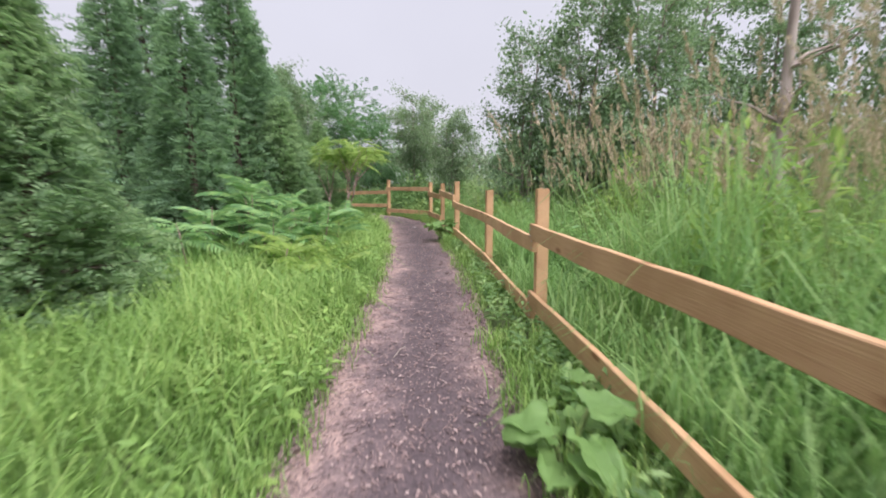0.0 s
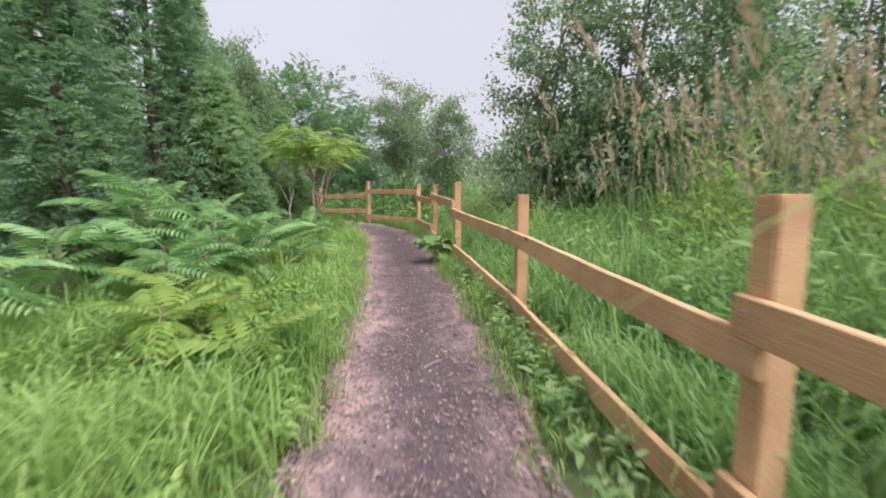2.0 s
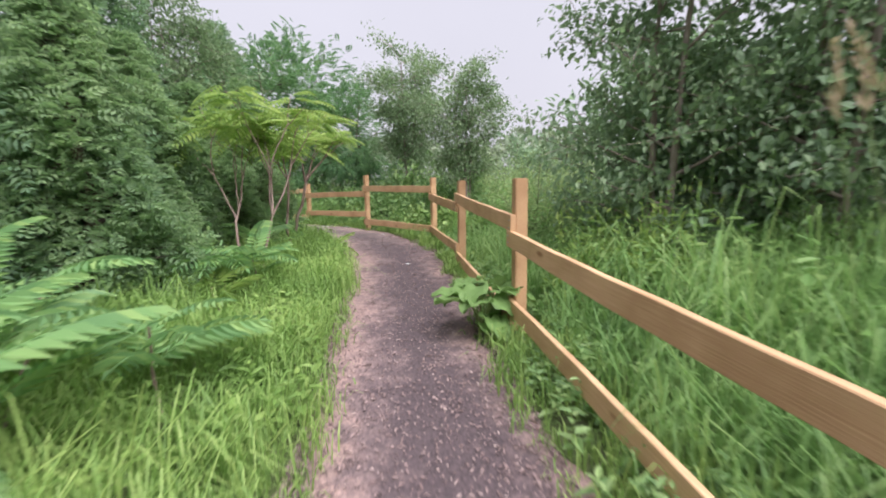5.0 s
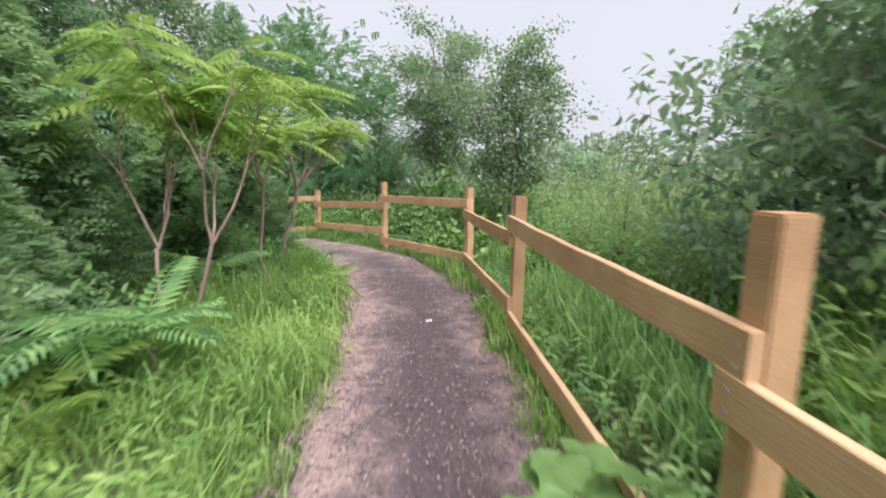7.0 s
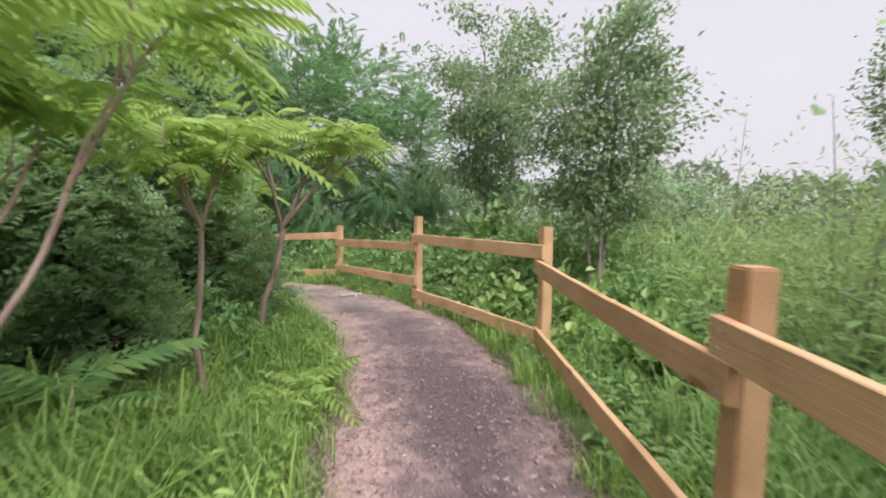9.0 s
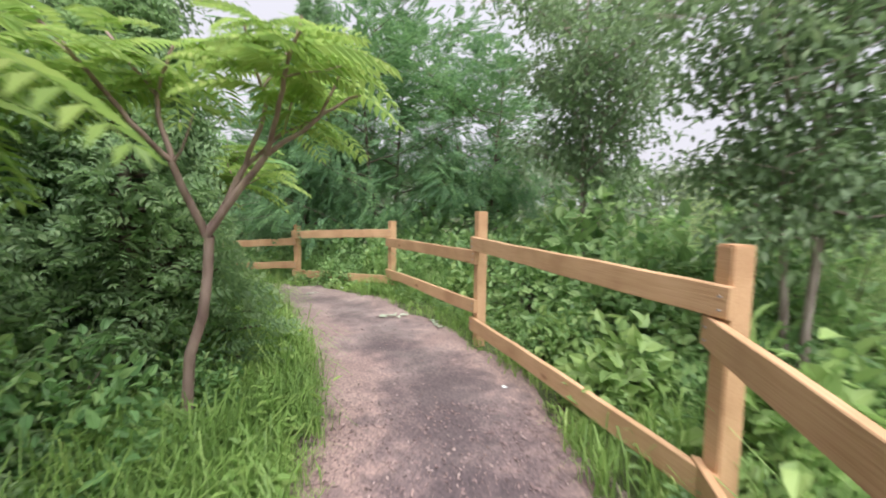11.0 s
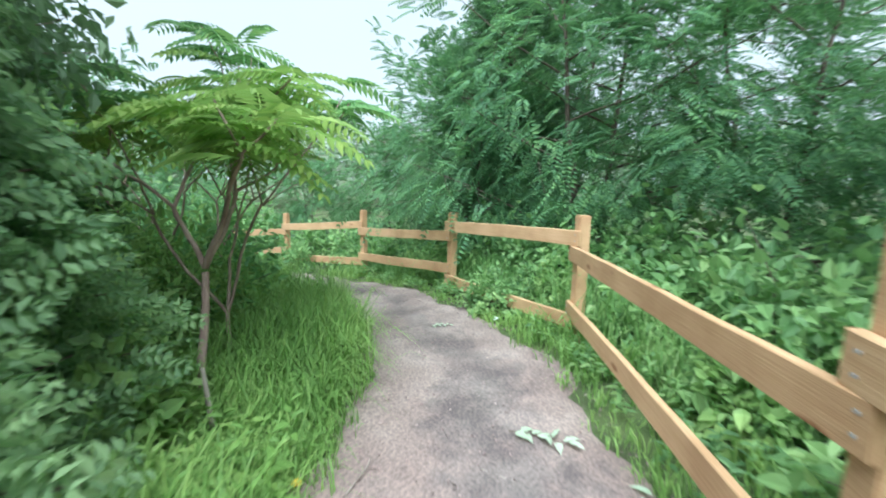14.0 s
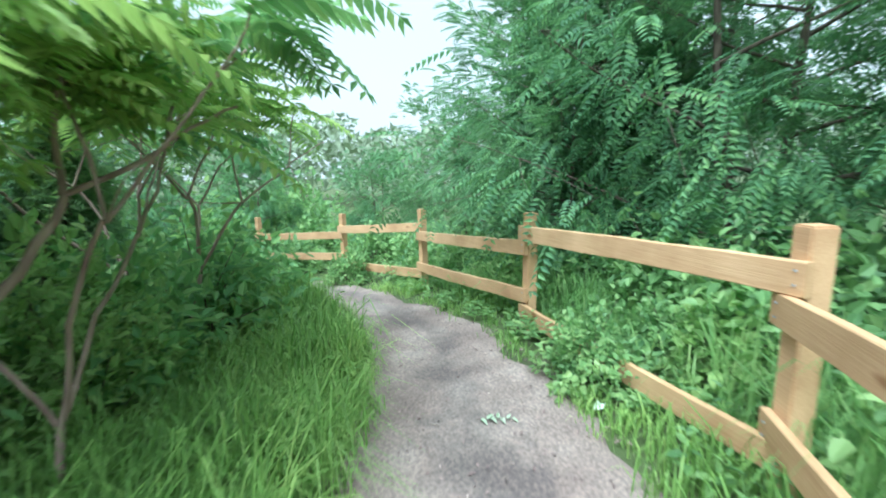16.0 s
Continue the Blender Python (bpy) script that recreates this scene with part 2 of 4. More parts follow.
def tube(geo, pts, radii, sides=6):
    pts = np.asarray(pts, float)
    tang = unit(np.gradient(pts, axis=0))
    ref = np.array([1.0, 0, 0]) if abs(tang[0][2]) > 0.7 else np.array([0, 0, 1.0])
    a = unit(np.cross(tang, ref))
    b = np.cross(tang, a)
    ang = np.arange(sides) * 2 * np.pi / sides
    ring = np.cos(ang)[None, :, None] * a[:, None, :] + np.sin(ang)[None, :, None] * b[:, None, :]
    v = pts[:, None, :] + ring * np.asarray(radii, float)[:, None, None]
    k = np.arange(len(pts) - 1)[:, None] * sides
    i, j = np.arange(sides)[None, :], (np.arange(sides)[None, :] + 1) % sides
    q = np.stack([k + i, k + j, k + sides + j, k + sides + i], -1).reshape(-1, 4)
    geo.add(v, np.concatenate([q[:, [0, 1, 2]], q[:, [0, 2, 3]]]))


def leaves(geo, p, d, up, length, width, fold=0.12, droop=0.15, belly=0.42):
    """Folded, drooping leaves: four corners round a midrib."""
    p, d = np.asarray(p, float), unit(d)
    s = unit(np.cross(d, up))
    nrm = np.cross(s, d)
    length, width = np.broadcast_to(length, len(p))[:, None], np.broadcast_to(width, len(p))[:, None]
    m = p + d * length * belly
    tip = p + d * length - nrm * length * droop
    lift = nrm * width * fold
    v = np.stack([p, m + s * width / 2 + lift, tip, m - s * width / 2 + lift], 1)
    k = np.arange(len(p))[:, None] * 4
    geo.add(v, np.concatenate([k + [0, 1, 2], k + [0, 2, 3]]))


def ovate(geo, p, d, up, length, width, fold=0.15, droop=0.2):
    """Broad pointed leaves with a rounded outline."""
    p, d = np.asarray(p, float), unit(d)
    s = unit(np.cross(d, up))
    nrm = np.cross(s, d)
    length, width = np.broadcast_to(length, len(p))[:, None], np.broadcast_to(width, len(p))[:, None]
    a, b_ = p + d * length * 0.25 + nrm * width * fold, p + d * length * 0.62 - nrm * (length * droop * 0.3 - width * fold)
    tip = p + d * length - nrm * length * droop
    v = np.stack([p, a + s * width * 0.5, b_ + s * width * 0.4, tip, b_ - s * width * 0.4, a - s * width * 0.5], 1)
    k = np.arange(len(p))[:, None] * 6
    geo.add(v, np.concatenate([k + [0, 1, 2], k + [0, 2, 3], k + [0, 3, 4], k + [0, 4, 5]]))


def fronds(geo, p, d, up, length, pairs=9, leaflet=0.30, slim=0.26, sag=0.25, rib=True):
    """Feathered leaves: leaflets in pairs along a drooping rib."""
    p, d = np.asarray(p, float), unit(d)
    n = len(p)
    s = unit(np.cross(d, up))
    nrm = np.cross(s, d)
    length = np.broadcast_to(length, n)[:, None]
    f = np.linspace(0.14, 1.0, pairs)
    for i, t in enumerate(f):
        q = p + d * length * t - np.array([0, 0, 1.0]) * length * sag * t * t
        size = leaflet * (0.55 + 0.9 * np.sin(np.pi * (0.12 + 0.8 * t)) * 0.6)
        dd = unit(d - np.array([0, 0, 1.0]) * sag * 2 * t)
        for side in (-1, 1):
            leaves(geo, q, s * side * 0.9 + dd * 0.42 - nrm * 0.12, nrm, (length * size)[:, 0], (length * size * slim)[:, 0], 0.1, 0.18)
    leaves(geo, q, dd, nrm, (length * leaflet * 0.6)[:, 0], (length * leaflet * slim * 0.7)[:, 0])
    if rib:
        prev = p
        w = length * 0.008
        for t in np.linspace(0.25, 1, 4):
            q = p + d * length * t - np.array([0, 0, 1.0]) * length * sag * t * t
            v = np.stack([prev - s * w, prev + s * w, q + s * w * 0.7, q - s * w * 0.7], 1)
            k = np.arange(n)[:, None] * 4
            geo.add(v, np.concatenate([k + [0, 1, 2], k + [0, 2, 3]]))
            prev = q


def blades(geo, rng, p, height, width, lean):
    """Grass blades that bend over towards the tip."""
    n = len(p)
    az = rng.uniform(0, 2 * np.pi, n)
    d = np.stack([np.cos(az), np.sin(az), np.zeros(n)], 1)
    s = np.stack([-np.sin(az + rng.normal(0, 0.5, n)), np.cos(az), np.zeros(n)], 1)
    h, w = height[:, None], width[:, None]
    ln = (lean * rng.uniform(0.2, 1.5, n))[:, None]
    z = np.array([0, 0, 1.0])
    m = p + z * h * 0.5 + d * ln * 0.14 * h
    m2 = p + z * h * np.maximum(0.6, 0.86 - 0.12 * ln) + d * ln * 0.42 * h
    tip = p + z * h * np.maximum(0.35, 1 - 0.5 * ln) + d * ln * 0.8 * h
    v = np.stack([p - s * w / 2, p + s * w / 2, m - s * w * 0.5, m + s * w * 0.5, m2 - s * w * 0.36, m2 + s * w * 0.36, tip], 1)
    k = np.arange(n)[:, None] * 7
    geo.add(v, np.concatenate([k + [0, 1, 3], k + [0, 3, 2], k + [2, 3, 5], k + [2, 5, 4], k + [4, 5, 6]]))


# ---- plan: edges of the trail, left and right in pairs ----
EDGES = np.array([
    (-0.60, -6, 0.45, -6), (-0.62, -2, 0.42, -2), (-0.70, 1.6, 0.46, 1.6), (-0.73, 3.3, 0.36, 3.3), (-0.80, 4.75, 0.28, 4.75),
    (-0.88, 5.9, 0.30, 5.9), (-1.07, 8.1, 0.06, 8.2), (-1.29, 9.6, 0.0, 9.6), (-1.42, 10.8, -0.14, 10.9), (-1.67, 11.75, -0.24, 12.1),
    (-2.05, 13.4, -0.66, 13.9), (-2.85, 14.6, -1.25, 15.2), (-3.7, 15.5, -2.39, 16.5), (-4.6, 16.3, -3.75, 17.5), (-5.7, 16.9, -5.35, 18.1),
    (-6.9, 17.3, -6.6, 18.3), (-8.8, 17.35, -8.7, 18.3), (-10.6, 16.9, -11.0, 17.8), (-12.5, 15.5, -13.3, 16.2), (-14, 13, -15, 13.5)])
ARC = np.concatenate([[0], np.cumsum(np.linalg.norm(np.diff((EDGES[:, :2] + EDGES[:, 2:]) / 2, axis=0), axis=1))])


def edge_at(s):
    """Left and right edge of the trail s metres along it (s = 0 lies six metres behind the start)."""
    c = [np.interp(s, ARC, EDGES[:, i]) for i in range(4)]
    return np.stack(c[:2], -1), np.stack(c[2:], -1)


def ground_z(x, y):
    x, y = np.asarray(x, float), np.asarray(y, float)
    fall = np.maximum(0, -5.2 - x)
    return -0.085 * np.minimum(fall, 9) + 0.03 * np.sin(x * 0.9 + 1) * np.sin(y * 0.7) * np.minimum(1, np.abs(x + 0.4) / 3)


def beside(s, o, side):
    """A place o metres out from the trail's left (-1) or right (1) edge."""
    a, b = edge_at(s)
    n = unit(b - a)
    q = (b + n * np.asarray(o)[..., None]) if side > 0 else (a - n * np.asarray(o)[..., None])
    return q


def on_ground(q):
    q = np.asarray(q, float)
    return np.concatenate([q, ground_z(q[..., 0], q[..., 1])[..., None]], -1)


# ---- ground and trail ----
def grid_mesh(name, xs, ys, mat):
    geo = Geo()
    X, Y = np.meshgrid(xs, ys, indexing="ij")
    rng = np.random.default_rng(3)
    near = (np.abs(X) < 25) & (np.abs(Y - 8) < 25)
    Z = ground_z(X, Y) + rng.normal(0, 0.006, X.shape) * near - 0.015
    nx, ny = len(xs), len(ys)
    i, j = np.meshgrid(np.arange(nx - 1), np.arange(ny - 1), indexing="ij")
    a = (i * ny + j).ravel()
    q = np.stack([a, a + ny, a + ny + 1, a + 1], 1)
    geo.add(np.stack([X, Y, Z], -1), np.concatenate([q[:, [0, 1, 2]], q[:, [0, 2, 3]]]))
    return geo.mesh(name, mat, True)


far_steps = [-900, -300, -120, -60, -35]
xs = np.array(far_steps + list(np.arange(-25, 25.1, 0.4)) + [-v for v in reversed(far_steps)])
ys = np.array(far_steps + list(np.arange(-17, 33.1, 0.4)) + [45, 70, 120, 300, 900])
ground = new("ground", grid_mesh("ground", xs, ys, SOIL))
tagged(ground, "dark weedy soil beneath grass and shrubs", "ground", kind="structure")


def trail_mesh():
    rng = np.random.default_rng(5)
    s = np.arange(0, ARC[-1], 0.12)
    a, b = edge_at(s)
    n = unit(b - a)
    wob = lambda k: 0.06 * np.sin(s * 2.3 + k) + 0.05 * np.sin(s * 5.1 + 2 * k) + rng.normal(0, 0.025, len(s))
    a, b = a - n * (0.05 + wob(0))[:, None], b + n * (0.05 + wob(2))[:, None]
    m = 15
    u = np.linspace(0, 1, m)
    q = a[:, None, :] * (1 - u)[None, :, None] + b[:, None, :] * u[None, :, None]
    z = ground_z(q[..., 0], q[..., 1]) + 0.012 + 0.03 * np.abs(u - 0.5)[None, :] ** 2 + rng.normal(0, 0.004, q.shape[:2])
    z[:, 0] -= 0.05
    z[:, -1] -= 0.05
    v = np.concatenate([q, z[..., None]], -1)
    i, j = np.meshgrid(np.arange(len(s) - 1), np.arange(m - 1), indexing="ij")
    k = (i * m + j).ravel()
    quad = np.stack([k, k + 1, k + m + 1, k + m], 1)
    geo = Geo()
    geo.add(v, np.concatenate([quad[:, [0, 1, 2]], quad[:, [0, 2, 3]]]))
    me = geo.mesh("trail", PATH, True)
    uv = me.uv_layers.new(name="across")
    idx = np.zeros(len(me.loops), int)
    me.loops.foreach_get("vertex_index", idx)
    w = np.stack([np.tile(u, len(s)), np.repeat(s - 6, m)], 1)[idx]
    uv.data.foreach_set("uv", w.ravel())
    return me


path = new("path", trail_mesh())
tagged(path, "trodden footpath of dark earth and pinkish wood mulch", "path", kind="structure")


# ---- fence: posts with their tops, rails with the tops of both ends ----
POSTS = [(1.02, -1.75, 1.2), (0.97, 0.66, 1.2), (0.82, 3.54, 1.20), (0.66, 6.14, 1.14), (0.29, 8.95, 1.27), (-0.01, 11.5, 1.225), (-0.40, 14.08, 1.26),
         (-2.02, 16.15, 1.335), (-4.0, 18.11, 1.125), (-6.27, 18.66, 0.985), (-8.87, 18.82, 0.86), (-11.1, 18.25, 0.68), (-13.2, 17.0, 0.55)]
UPPER = [(0.85, 0.84), (0.93, 0.91), (0.81, 0.82), (0.82, 0.87), (0.99, 1.065), (0.935, 0.96), (1.10, 1.09), (0.965, 0.865), (1.005, 0.87), (0.745, 0.54), (0.665, 0.46), (0.36, 0.2)]
LOWER = [(0.25, 0.25), (0.37, 0.34), (0.23, 0.25), (0.25, 0.33), (0.24, 0.26), (0.375, 0.33), (0.33, 0.29), (0.475, 0.37), (0.265, 0.15), (0.305, 0.08), (0.0, -0.2), (-0.04, -0.2)]


def box_bm(sx, sy, sz, bevel, cuts=0, rng=None, rough=0.0):
    bm = bmesh.new()
    bmesh.ops.create_cube(bm, size=1)
    bmesh.ops.scale(bm, vec=(sx, sy, sz), verts=bm.verts)
    bmesh.ops.bevel(bm, geom=bm.edges[:], offset=bevel, segments=2, affect="EDGES")
    return bm


def board(length, start, end, y_out, rng):
    """A sawn board along x with slightly waney edges."""
    bm = bmesh.new()
    n, h, t, b = 14, 0.132, 0.038, 0.004
    rings = []
    ph = rng.uniform(0, 6, 4)
    for i in range(n + 1):
        x = length * i / n
        top = start + (end - start) * i / n + 0.004 * math.sin(x * 2.1 + ph[0]) + 0.002 * math.sin(x * 9 + ph[1])
        low = top - h + 0.004 * math.sin(x * 2.7 + ph[2])
        bow = y_out + 0.006 * math.sin(math.pi * i / n) * math.sin(ph[3])
        ring = [(x, bow - t / 2, low + b), (x, bow - t / 2 + b, low), (x, bow + t / 2 - b, low), (x, bow + t / 2, low + b),
                (x, bow + t / 2, top - b), (x, bow + t / 2 - b, top), (x, bow - t / 2 + b, top), (x, bow - t / 2, top - b)]
        rings.append([bm.verts.new(c) for c in ring])
    for r0, r1 in zip(rings, rings[1:]):
        for k in range(8):
            bm.faces.new((r0[k], r0[(k + 1) % 8], r1[(k + 1) % 8], r1[k]))
    bm.faces.new(rings[0][::-1])
    bm.faces.new(rings[-1])
    bmesh.ops.recalc_face_normals(bm, faces=bm.faces[:])
    return bm


def build_fence():
    rng = np.random.default_rng(11)
    fence = new("fence")
    fence.location = (0.82, 3.54, 0)
    tagged(fence, "post and two-rail fence of orange-brown stained lumber beside the footpath", "fence")
    inv = Matrix.Translation((-0.82, -3.54, 0))
    n = len(POSTS)
    for i, (x, y, top) in enumerate(POSTS):
        a, b = POSTS[max(0, i - 1)], POSTS[min(n - 1, i + 1)]
        yaw = math.degrees(math.atan2(b[1] - a[1], b[0] - a[0])) + rng.uniform(-3, 3)
        foot = float(ground_z(x, y)) - 0.15
        bm = box_bm(0.098, 0.098, top - foot, 0.007)
        ob = part("post", bm, WOOD, fence)
        ob.matrix_local = inv @ pose(x, y, (top + foot) / 2, rng.uniform(-0.8, 0.8), rng.uniform(-0.8, 0.8), yaw)
    for i in range(n - 1):
        a, b = Vector(POSTS[i][:2]), Vector(POSTS[i + 1][:2])
        d = (b - a).normalized()
        yaw = math.degrees(math.atan2(d.y, d.x))
        long = (b - a).length
        for tops in (UPPER[i], LOWER[i]):
            bm = board(long + 0.1, tops[0], tops[1], 0.049 + 0.021 + (0.004 if i % 2 else 0), rng)
            ob = part("rail", bm, WOOD, fence)
            ob.matrix_local = inv @ pose(a.x - d.x * 0.05, a.y - d.y * 0.05, 0, 0, 0, yaw)
            for end, f in ((0.035, 0), (long + 0.05, 1)):
                for dz in (-0.04, -0.095):
                    bolt = bmesh.new()
                    bmesh.ops.create_cone(bolt, cap_ends=True, segments=6, radius1=0.006, radius2=0.005, depth=0.006)
                    screw = part("screw", bolt, STEEL, ob)
                    screw.matrix_local = pose(end, 0.0925 + (0.004 if i % 2 else 0), tops[f] + dz, 90, 0, 0)
    strap = part("strap", box_bm(0.034, 0.005, 0.085, 0.0015), STEEL, fence, "small galvanised steel strap below the rail end")
    strap.matrix_local = inv @ pose(-2.02 - 0.036, 16.15 - 0.040, 0.90, 0, 0, 132)
    return fence


build_fence()


# ---- plants ----
def sway(rng, start, end, n, amount):
    t = np.linspace(0, 1, n)[:, None]
    p = np.asarray(start) * (1 - t) + np.asarray(end) * t
    off = np.cumsum(rng.normal(0, amount, (n, 3)), 0) * np.sin(np.pi * np.clip(t * 0.9, 0, 1))
    return p + off


def thing(name, label, category, group, kind=""):
    e = new(name)
    return tagged(e, label, category, group, kind)


def cedar(name, label, h, r, seed, sprays=4400, mat=CEDAR):
    rng = np.random.default_rng(seed)
    e = thing(name, label, "conifer", "cedars beside the trail")
    g = Geo()
    tube(g, sway(rng, (0, 0, -0.1), (0, 0, h * 0.95), 8, 0.02), np.linspace(0.05 + h * 0.012, 0.01, 8), 7)
    f = rng.beta(1.05, 1.5, sprays) * 0.97 + 0.02
    az = rng.uniform(0, 2 * np.pi, sprays)
    lump = 0.8 + 0.22 * np.sin(az * 3 + f * 9 + seed) + 0.16 * np.sin(az * 5 - f * 17)
    prof = np.minimum(1, (f + 0.12) / 0.22) * (1 - f) ** 0.75
    rr = r * prof * lump * rng.uniform(0.35, 1.05, sprays) ** 0.6
    out = np.stack([np.cos(az), np.sin(az), np.zeros(sprays)], 1)
    p = out * rr[:, None] + np.stack([np.zeros(sprays), np.zeros(sprays), f * h], 1)
    for k in range(0, sprays, 60):
        tube(g, [(0, 0, f[k] * h - 0.15 * rr[k]), p[k] * (0.5, 0.5, 1) - (0, 0, 0.05), p[k]], [0.018, 0.011, 0.004], 4)
    part("trunk", g.mesh("trunk", BARK, True), None, e)
    c = Geo()
    d = out + rng.normal(0, 0.45, (sprays, 3)) + np.array([0, 0, 0.45])
    fronds(c, p, d, rng.normal(0, 0.5, (sprays, 3)) + out * 0.5 + [0, 0, 0.8], rng.uniform(0.12, 0.27, sprays) * (0.3 + 0.7 * h / 6), 4, 0.42, 0.48, 0.3, False)
    part("crown", c.mesh("crown", mat), None, e)
    return e


def broadleaf(name, label, group, h, r, seed, mat, bark=BARK, stems=1, limbs=11, n_leaves=5000, size=0.09, slim=0.5, bare=0.3, kind="simple", spread=0.16, wood=0.035, lean=(0, 0), top=0.75):
    rng = np.random.default_rng(seed)
    e = thing(name, label, "tree", group)
    g, tips = Geo(), []
    for k in range(stems):
        az = 2 * np.pi * k / stems + rng.uniform(0, 1)
        off = np.array([math.cos(az), math.sin(az), 0]) * (0.0 if stems == 1 else r * 0.3)
        hh = h * rng.uniform(0.85, 1.0)
        pts = sway(rng, off * 0.2 + [0, 0, -0.1], off + [lean[0], lean[1], hh * 0.93], 10, 0.02 * h / 4)
        tube(g, pts, np.linspace(wood * h / 4 + 0.01, 0.007, 10), 7)
        for i in range(limbs):
            fr = bare + (0.96 - bare) * (i + rng.uniform(0, 0.8)) / limbs
            base = np.array([np.interp(fr, np.linspace(0, 1, 10), pts[:, c]) for c in range(3)])
            a = i * 2.4 + k + rng.uniform(-0.4, 0.4)
            shape = (1 - 0.75 * abs((fr - bare) / (1 - bare) - (1 - top)) ** 1.3)
            length = r * shape * rng.uniform(0.65, 1.1)
            rise = rng.uniform(0.15, 0.8)
            end = base + np.array([math.cos(a), math.sin(a), rise]) * length / math.sqrt(1 + rise * rise)
            lp = sway(rng, base, end, 6, 0.025)
            tube(g, lp, np.linspace(wood * 0.42 * h / 4 * (1.2 - fr) + 0.006, 0.004, 6), 5)
            for j in range(6):
                q = lp[rng.integers(2, 6)]
                te = q + np.clip(rng.normal(0, 0.3 * length, 3), -0.5 * length, 0.5 * length) * (1, 1, 0.7) + (end - base) * 0.15
                tube(g, sway(rng, q, te, 4, 0.01), np.linspace(0.007, 0.002, 4), 3)
                tips.append((q, te))
    part("trunk", g.mesh("trunk", bark, True), None, e)
    a, b = np.array([t[0] for t in tips]), np.array([t[1] for t in tips])
    pick = rng.integers(0, len(tips), n_leaves)
    u = rng.uniform(0.1, 1.1, n_leaves)[:, None]
    p = a[pick] * (1 - u) + b[pick] * u + rng.normal(0, spread, (n_leaves, 3)) * (1, 1, 0.8)
    out = unit(p - [0, 0, h * 0.55])
    c = Geo()
    if kind == "pinnate":
        d = out * 0.7 + rng.normal(0, 0.5, p.shape) * (1, 1, 0.5)
        fronds(c, p, d, rng.normal(0, 0.3, p.shape) + [0, 0, 1], rng.uniform(0.7, 1.3, n_leaves) * size, 8, 0.25, 0.4, 0.28, False)
    else:
        d = out * 0.6 + rng.normal(0, 0.7, p.shape) - [0, 0, 0.25]
        s = rng.uniform(0.6, 1.35, n_leaves) * size
        (ovate if n_leaves < 5000 else leaves)(c, p, d, rng.normal(0, 0.5, p.shape) + [0, 0, 1], s, s * slim)
    part("crown", c.mesh("crown", mat), None, e)
    return e


def sumac_tree(seed, h, first, stems, lean, mat=SUMAC_TOP, n_fronds=170, spread=0.5, girth=0.02, frond=(0.32, 0.55)):
    """Bare forking stems under an umbrella of feathered leaves; the first fork stands first metres up."""
    rng = np.random.default_rng(seed)
    e = thing("sumac_tree", "staghorn sumac with bare forking stems and bright feathered crown", "tree", "sumacs beside the trail")
    g, ends = Geo(), []

    def fork(p, d, length, rad, depth):
        end = p + d * length
        tube(g, sway(rng, p, end, 7, 0.014 * length), np.linspace(rad, rad * 0.74, 7), 7)
        if depth == 0:
            ends.append((end, d))
            return
        turn = rng.uniform(0, 6.28)
        for k in range(2 if depth < 3 else 3):
            a = turn + k * 6.28 / (2 if depth < 3 else 3) + rng.uniform(-0.5, 0.5)
            nd = unit(d * (1, 1, 0.9) + np.array([math.cos(a), math.sin(a), 0]) * rng.uniform(0.6, 1.3) * spread + [0, 0, 0.12])
            fork(end, nd, (h - first) * 0.47 * rng.uniform(0.7, 1.1) * (1 if depth == 3 else 0.8 if depth == 2 else 0.6), rad * 0.64, depth - 1)
        if depth < 3 and rng.uniform() < 0.35:
            dead = unit(d + rng.normal(0, 0.6, 3))
            tube(g, sway(rng, end, end + dead * length * 0.7, 4, 0.01), np.linspace(rad * 0.4, 0.002, 4), 5)

    for k in range(stems):
        a = 2 * np.pi * k / stems + seed
        out = 0.0 if stems == 1 else 0.2
        d = unit(np.array([math.cos(a) * out + lean[0], math.sin(a) * out + lean[1], 1]))
        fork(np.array([0.3 * out * math.cos(a), 0.3 * out * math.sin(a), -0.08]), d, first * rng.uniform(0.9, 1.08), girth * (2.2 if stems == 1 else 1.3), 3)
    part("trunk", g.mesh("trunk", SUMAC_BARK, True), None, e)
    ep, ed = np.array([x[0] for x in ends]), np.array([x[1] for x in ends])
    top = ep[:, 2] > np.quantile(ep[:, 2], 0.15)
    ep, ed = ep[top], ed[top]
    pick = rng.integers(0, len(ep), n_fronds)
    az = rng.uniform(0, 2 * np.pi, n_fronds)
    d = np.stack([np.cos(az), np.sin(az), rng.uniform(-0.15, 0.7, n_fronds)], 1)
    c = Geo()
    fronds(c, ep[pick] - ed[pick] * rng.uniform(0, 0.22, (n_fronds, 1)) + rng.normal(0, 0.04, (n_fronds, 3)), d, np.tile([0, 0, 1.0], (n_fronds, 1)) + rng.normal(0, 0.18, d.shape),
           rng.uniform(frond[0], frond[1], n_fronds), 10, 0.27, 0.32, 0.42)
    part("crown", c.mesh("crown", mat), None, e)
    return e


FROND = []
for k in range(3):
    fg, fy = Geo(), Geo()
    fronds(fg, [(0, 0, 0)], [(1, 0, 0.45)], [(0, 0, 1.0)], 0.52, 11, 0.27, 0.28, 0.34 + 0.1 * k)
    fronds(fy, [(0, 0, 0)], [(1, 0, 0.35)], [(0, 0, 1.0)], 0.42, 9, 0.3, 0.34, 0.3 + 0.1 * k)
    FROND.append((fg.mesh("frond", SUMAC), fy.mesh("frond", SUMAC_TOP)))


